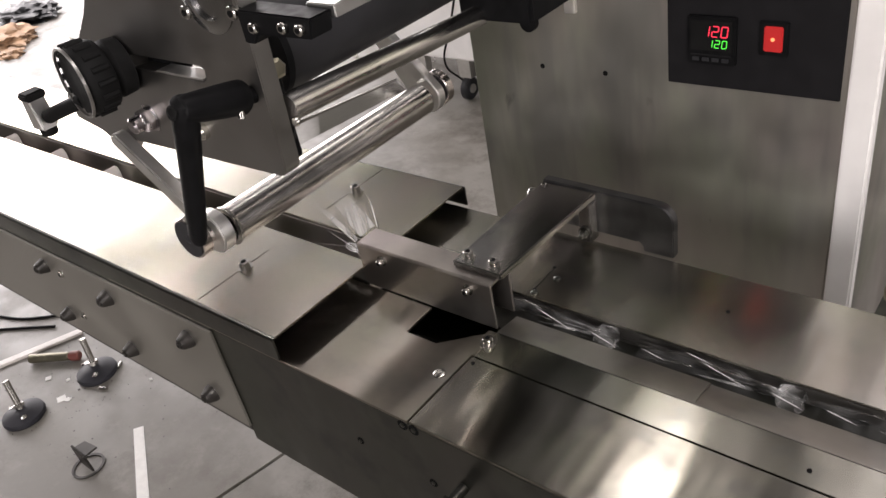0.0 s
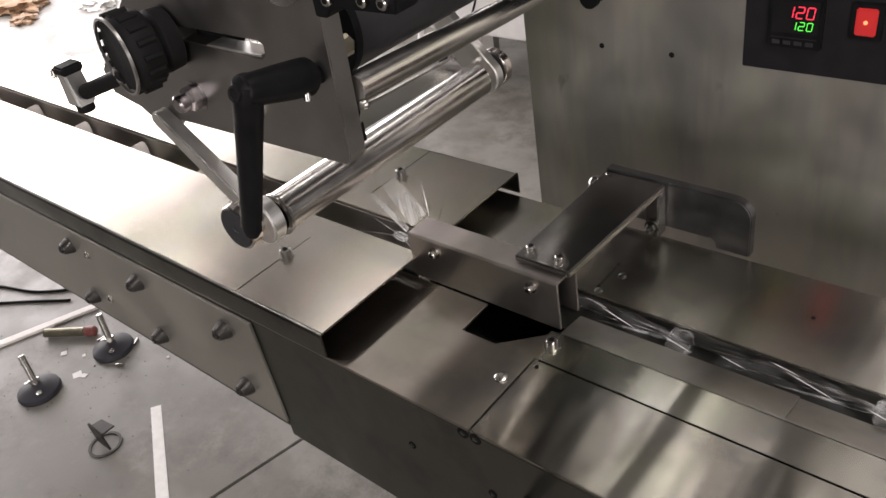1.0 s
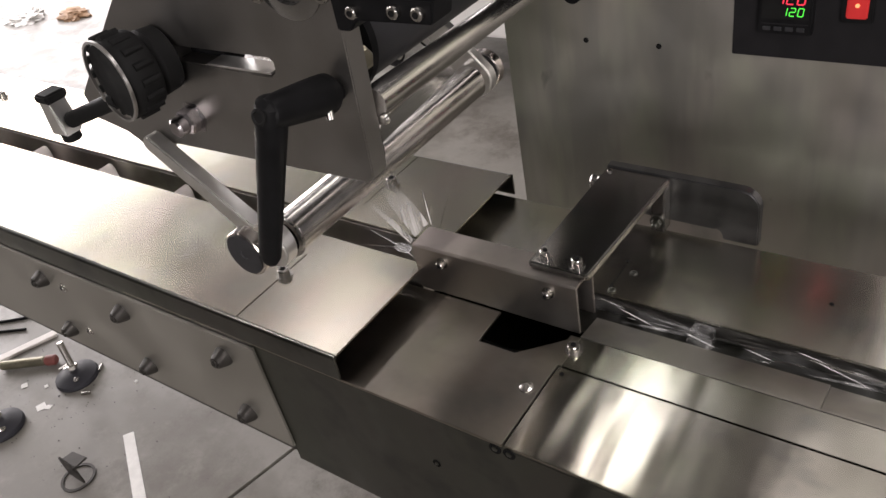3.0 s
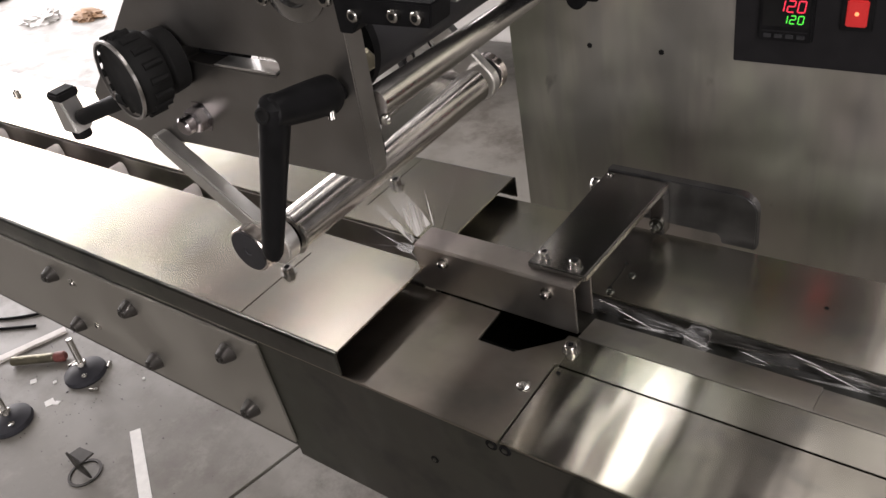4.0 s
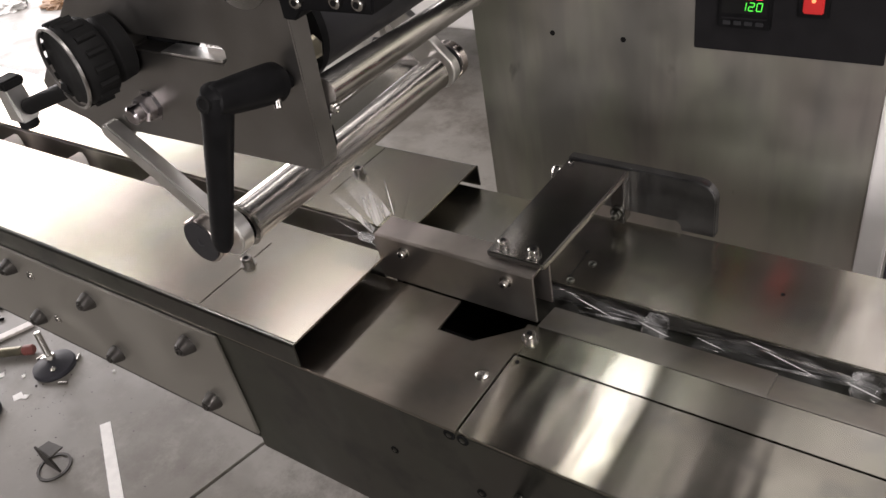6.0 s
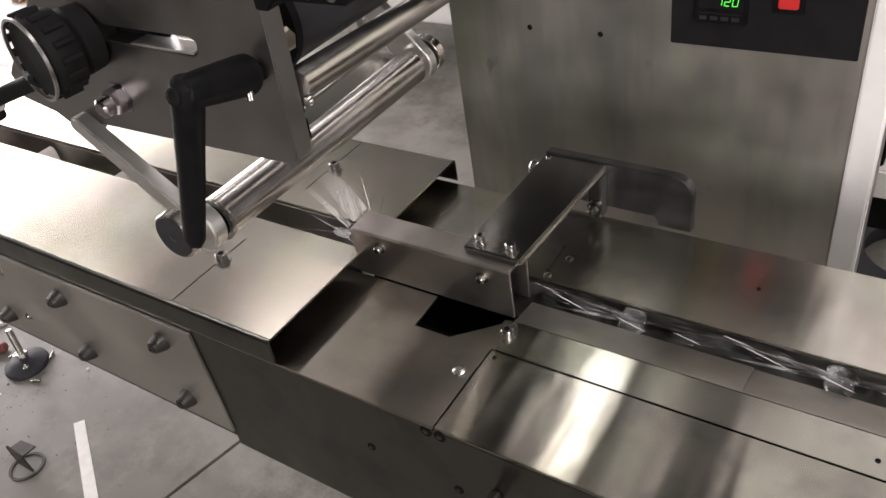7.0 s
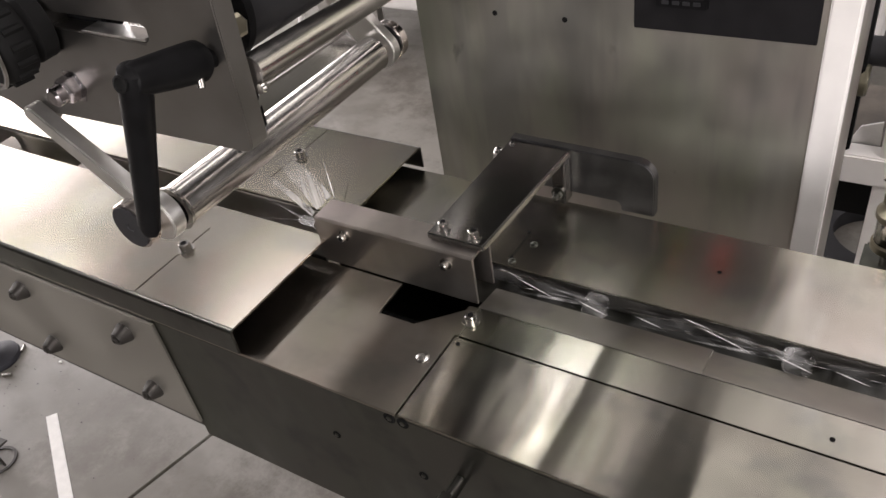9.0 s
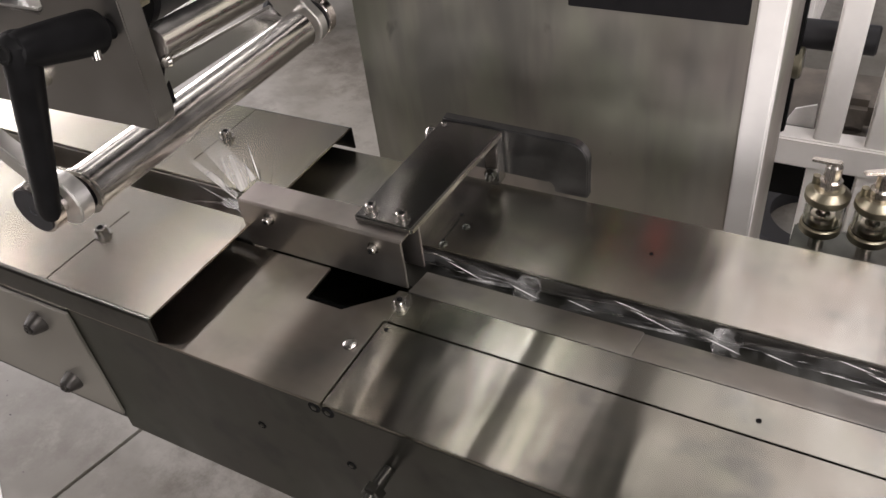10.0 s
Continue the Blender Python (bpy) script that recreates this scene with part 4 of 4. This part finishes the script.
part("collar", rod((-1.43, 0.225, FLOOR + 0.014), (-1.405, 0.242, FLOOR + 0.014), 0.0135, 14, None, 0.004), RED_PLASTIC, tool)
for k, (x, y, sz, rot) in enumerate(((-1.31, 0.127, 0.03, 0.4), (-1.29, 0.135, 0.018, 1.2), (-1.42, 0.15, 0.02, 0.2), (-1.36, 0.175, 0.012, 2.0), (-1.15, 0.29, 0.008, 0.3), (-1.34, 0.2, 0.01, 0.9))):
    c, s = math.cos(rot) * sz / 2, math.sin(rot) * sz / 2
    solid("paper_scrap", prism([(x - c, y - s), (x + s, y - c), (x + c * 1.3, y + s), (x - s, y + c)], "z", FLOOR, FLOOR + 0.001 + 0.0005 * k), PAPER, "small white scrap of paper on the dirty floor", "scrap", "", "floor scraps")
for x, y, a in ((-1.245, 0.2, 0.5), (-1.375, 0.225, 1.4), (-1.27, 0.27, 2.2)):
    solid("loose_bolt", rod((x, y, FLOOR + 0.004), (x + 0.022 * math.cos(a), y + 0.022 * math.sin(a), FLOOR + 0.004), 0.004, 10), CHROME, "small loose bolt on the floor", "bolt", "", "loose bolts")
solid("floor_rail", prism([(-1.64, 0.06), (-1.53, 0.315), (-1.505, 0.305), (-1.615, 0.05)], "z", FLOOR, FLOOR + 0.008, (), None, 0.002), LUG, "pale painted bar lying on the floor", "bar")


grit = bmesh.new()
for k in range(170):
    gx, gy = random.gauss(-1.3, 0.17), random.gauss(0.16, 0.12)
    r = random.uniform(0.0005, 0.0022) * (1.8 if random.random() < 0.06 else 1)
    m = Matrix.Translation((gx, gy, FLOOR + r * 0.3)) @ Matrix.Diagonal((r, r * random.uniform(0.5, 1), r * 0.5, 1))
    bmesh.ops.create_icosphere(grit, subdivisions=1, radius=1.0, matrix=m)
solid("floor_grit", grit, SCRAP, "scattered dark grit and metal filings on the floor", "grit", "stuff")


def cable(points, r, label):
    cu = bpy.data.curves.new("cable", "CURVE")
    cu.dimensions, cu.bevel_depth, cu.bevel_resolution = "3D", r, 2
    sp = cu.splines.new("BEZIER")
    sp.bezier_points.add(len(points) - 1)
    for b, p in zip(sp.bezier_points, points):
        b.co, b.handle_left_type, b.handle_right_type = p, "AUTO", "AUTO"
    cu.materials.append(BLACK)
    return tagged(new("cable", cu), label, "cable")


cable([(-1.9, 0.2, FLOOR + 0.004), (-1.72, 0.27, FLOOR + 0.004), (-1.64, 0.36, FLOOR + 0.004), (-1.66, 0.46, FLOOR + 0.004)], 0.004, "black cable lying on the concrete floor")
cable([(-1.9, 0.1, FLOOR + 0.004), (-1.75, 0.2, FLOOR + 0.004), (-1.62, 0.28, FLOOR + 0.004)], 0.004, "black cable end on the concrete floor")

# ---- neighbouring machines ----
fr = thing("machine_frame", (0.45, 0.95, FLOOR), "white painted steel frame of a neighbouring machine", "frame")
for x in (0.394, 0.466, 0.66):
    part("post", box(x, x + 0.038, 0.91, 0.94, FLOOR, 1.0, None, 0.003), WHITE, fr)
part("rail", box(0.3, 0.66, 0.905, 0.945, -0.338, -0.287, None, 0.003), WHITE, fr)
part("dark_upright", box(0.316, 0.35, 0.915, 0.94, -0.286, 0.9, None, 0.002), MATT, fr)
part("motor", rod((0.342, 0.968, -0.142), (0.45, 0.968, -0.142), 0.022, 24, None, 0.003), RUBBER, fr)
part("motor_foot", box(0.4, 0.47, 0.95, 0.99, -0.2915, -0.235, None, 0.012), RUST, fr)
part("pulley", rod((0.342, 0.93, -0.172), (0.357, 0.93, -0.172), 0.024, 24, None, 0.003), OLIVE, fr)
part("tray", box(0.3, 0.66, 0.946, 1.15, -0.31, -0.292), RUST, fr)
part("gear_box", box(0.29, 0.5, 0.95, 1.1, -0.43, -0.345, None, 0.006), MATT, fr)
part("blue_pipe", rod((0.41, 1.25, FLOOR), (0.41, 1.25, 0.6), 0.015, 14), BLUE, fr)
solid("folded_paper", prism([(0.345, -0.2915), (0.39, -0.2915), (0.388, -0.25), (0.358, -0.262)], "y", 0.952, 0.956), PAPER, "folded white paper standing on the tray", "paper")
coil = thing("cable_drum", (0.42, 1.35, FLOOR), "dark hose coil lying on the floor behind the frame", "hose")
part("coil", lathe([(0.1, 0), (0.15, 0), (0.155, 0.02), (0.15, 0.04), (0.1, 0.04)], (0.42, 1.35, FLOOR), (0, 0, 1), 36, hollow=True), RUBBER, coil)

sm = thing("second_machine", (-0.7, 2.3, FLOOR), "pale machine on castors standing further back in the hall", "machine")
part("body", box(-1.7, 0.3, 1.85, 2.8, FLOOR + 0.2, 0.25, None, 0.01), WHITE, sm)
for x in (-1.6, -1.38, 0.1):
    w = part("castor", rod((x, 1.95, FLOOR + 0.045), (x + 0.03, 1.95, FLOOR + 0.045), 0.045, 24, None, 0.006), RUBBER, sm)
    part("hub", rod((x - 0.002, 1.95, FLOOR + 0.045), (x + 0.034, 1.95, FLOOR + 0.045), 0.018, 16), ALU, w)
    part("fork", box(x - 0.012, x + 0.044, 1.935, 1.97, FLOOR + 0.092, FLOOR + 0.2), ALU, w)


def crumpled_wrap(x, y, size, mat, words, seed):
    """A crumpled heap of wrapping, flattened and creased."""
    bm = bmesh.new()
    bmesh.ops.create_icosphere(bm, subdivisions=4, radius=1.0)
    for v in bm.verts:
        n = noise.noise(v.co * 2.1 + Vector((seed, 0, 0))) + 0.5 * noise.noise(v.co * 5.3 + Vector((0, seed, 0)))
        c = v.co * (1 + 0.55 * n)
        v.co = Vector((x + c.x * size, y + c.y * size * 0.7, FLOOR + max(0.0, (c.z + 0.25) * size * 0.3)))
    return solid("crumpled_wrapping", bm, mat, words, "wrapping", "", "wrapping heaps")


for x, y, size, mat, words, seed in ((-4.9, 1.75, 0.22, BROWN, "crumpled brown wrapping on the far floor", 1.3), (-4.3, 1.95, 0.13, PAPER, "crumpled white wrapping on the far floor", 4.1),
                                     (-4.55, 1.6, 0.09, BROWN, "crumpled brown wrapping on the far floor", 7.7), (-5.3, 2.1, 0.25, RUBBER, "crumpled dark wrapping on the far floor", 2.9), (-3.95, 2.05, 0.1, BROWN, "crumpled brown wrapping on the far floor", 9.2)):
    crumpled_wrap(x, y, size, mat, words, seed)
cable([(-1.24, 1.842, -0.25), (-1.3, 1.82, -0.45), (-1.36, 1.83, -0.6), (-1.35, 1.9, FLOOR + 0.1)], 0.004, "thin cable hanging from the pale machine")


def trestle(x, y, turn):
    """A low white trestle: two splayed leg pairs under a bar."""
    t = thing("trestle", (x, y, FLOOR), "low white steel trestle on the concrete floor", "trestle", "trestles")
    c, q = math.cos(turn), math.sin(turn)
    at = lambda u, v, z: (x + c * u - q * v, y + q * u + c * v, FLOOR + z)
    for u in (-0.2, 0.2):
        for v in (-0.09, 0.09):
            part("leg", rod(at(u, v, 0), at(u * 0.85, 0, 0.2), 0.012, 12), WHITE, t)
        part("foot_bar", rod(at(u, -0.07, 0.045), at(u, 0.07, 0.045), 0.007, 10), WHITE, t)
    part("top_bar", rod(at(-0.25, 0, 0.205), at(0.25, 0, 0.205), 0.016, 14), WHITE, t)


trestle(-2.35, 1.75, 0.5)
trestle(-2.0, 2.2, -0.3)
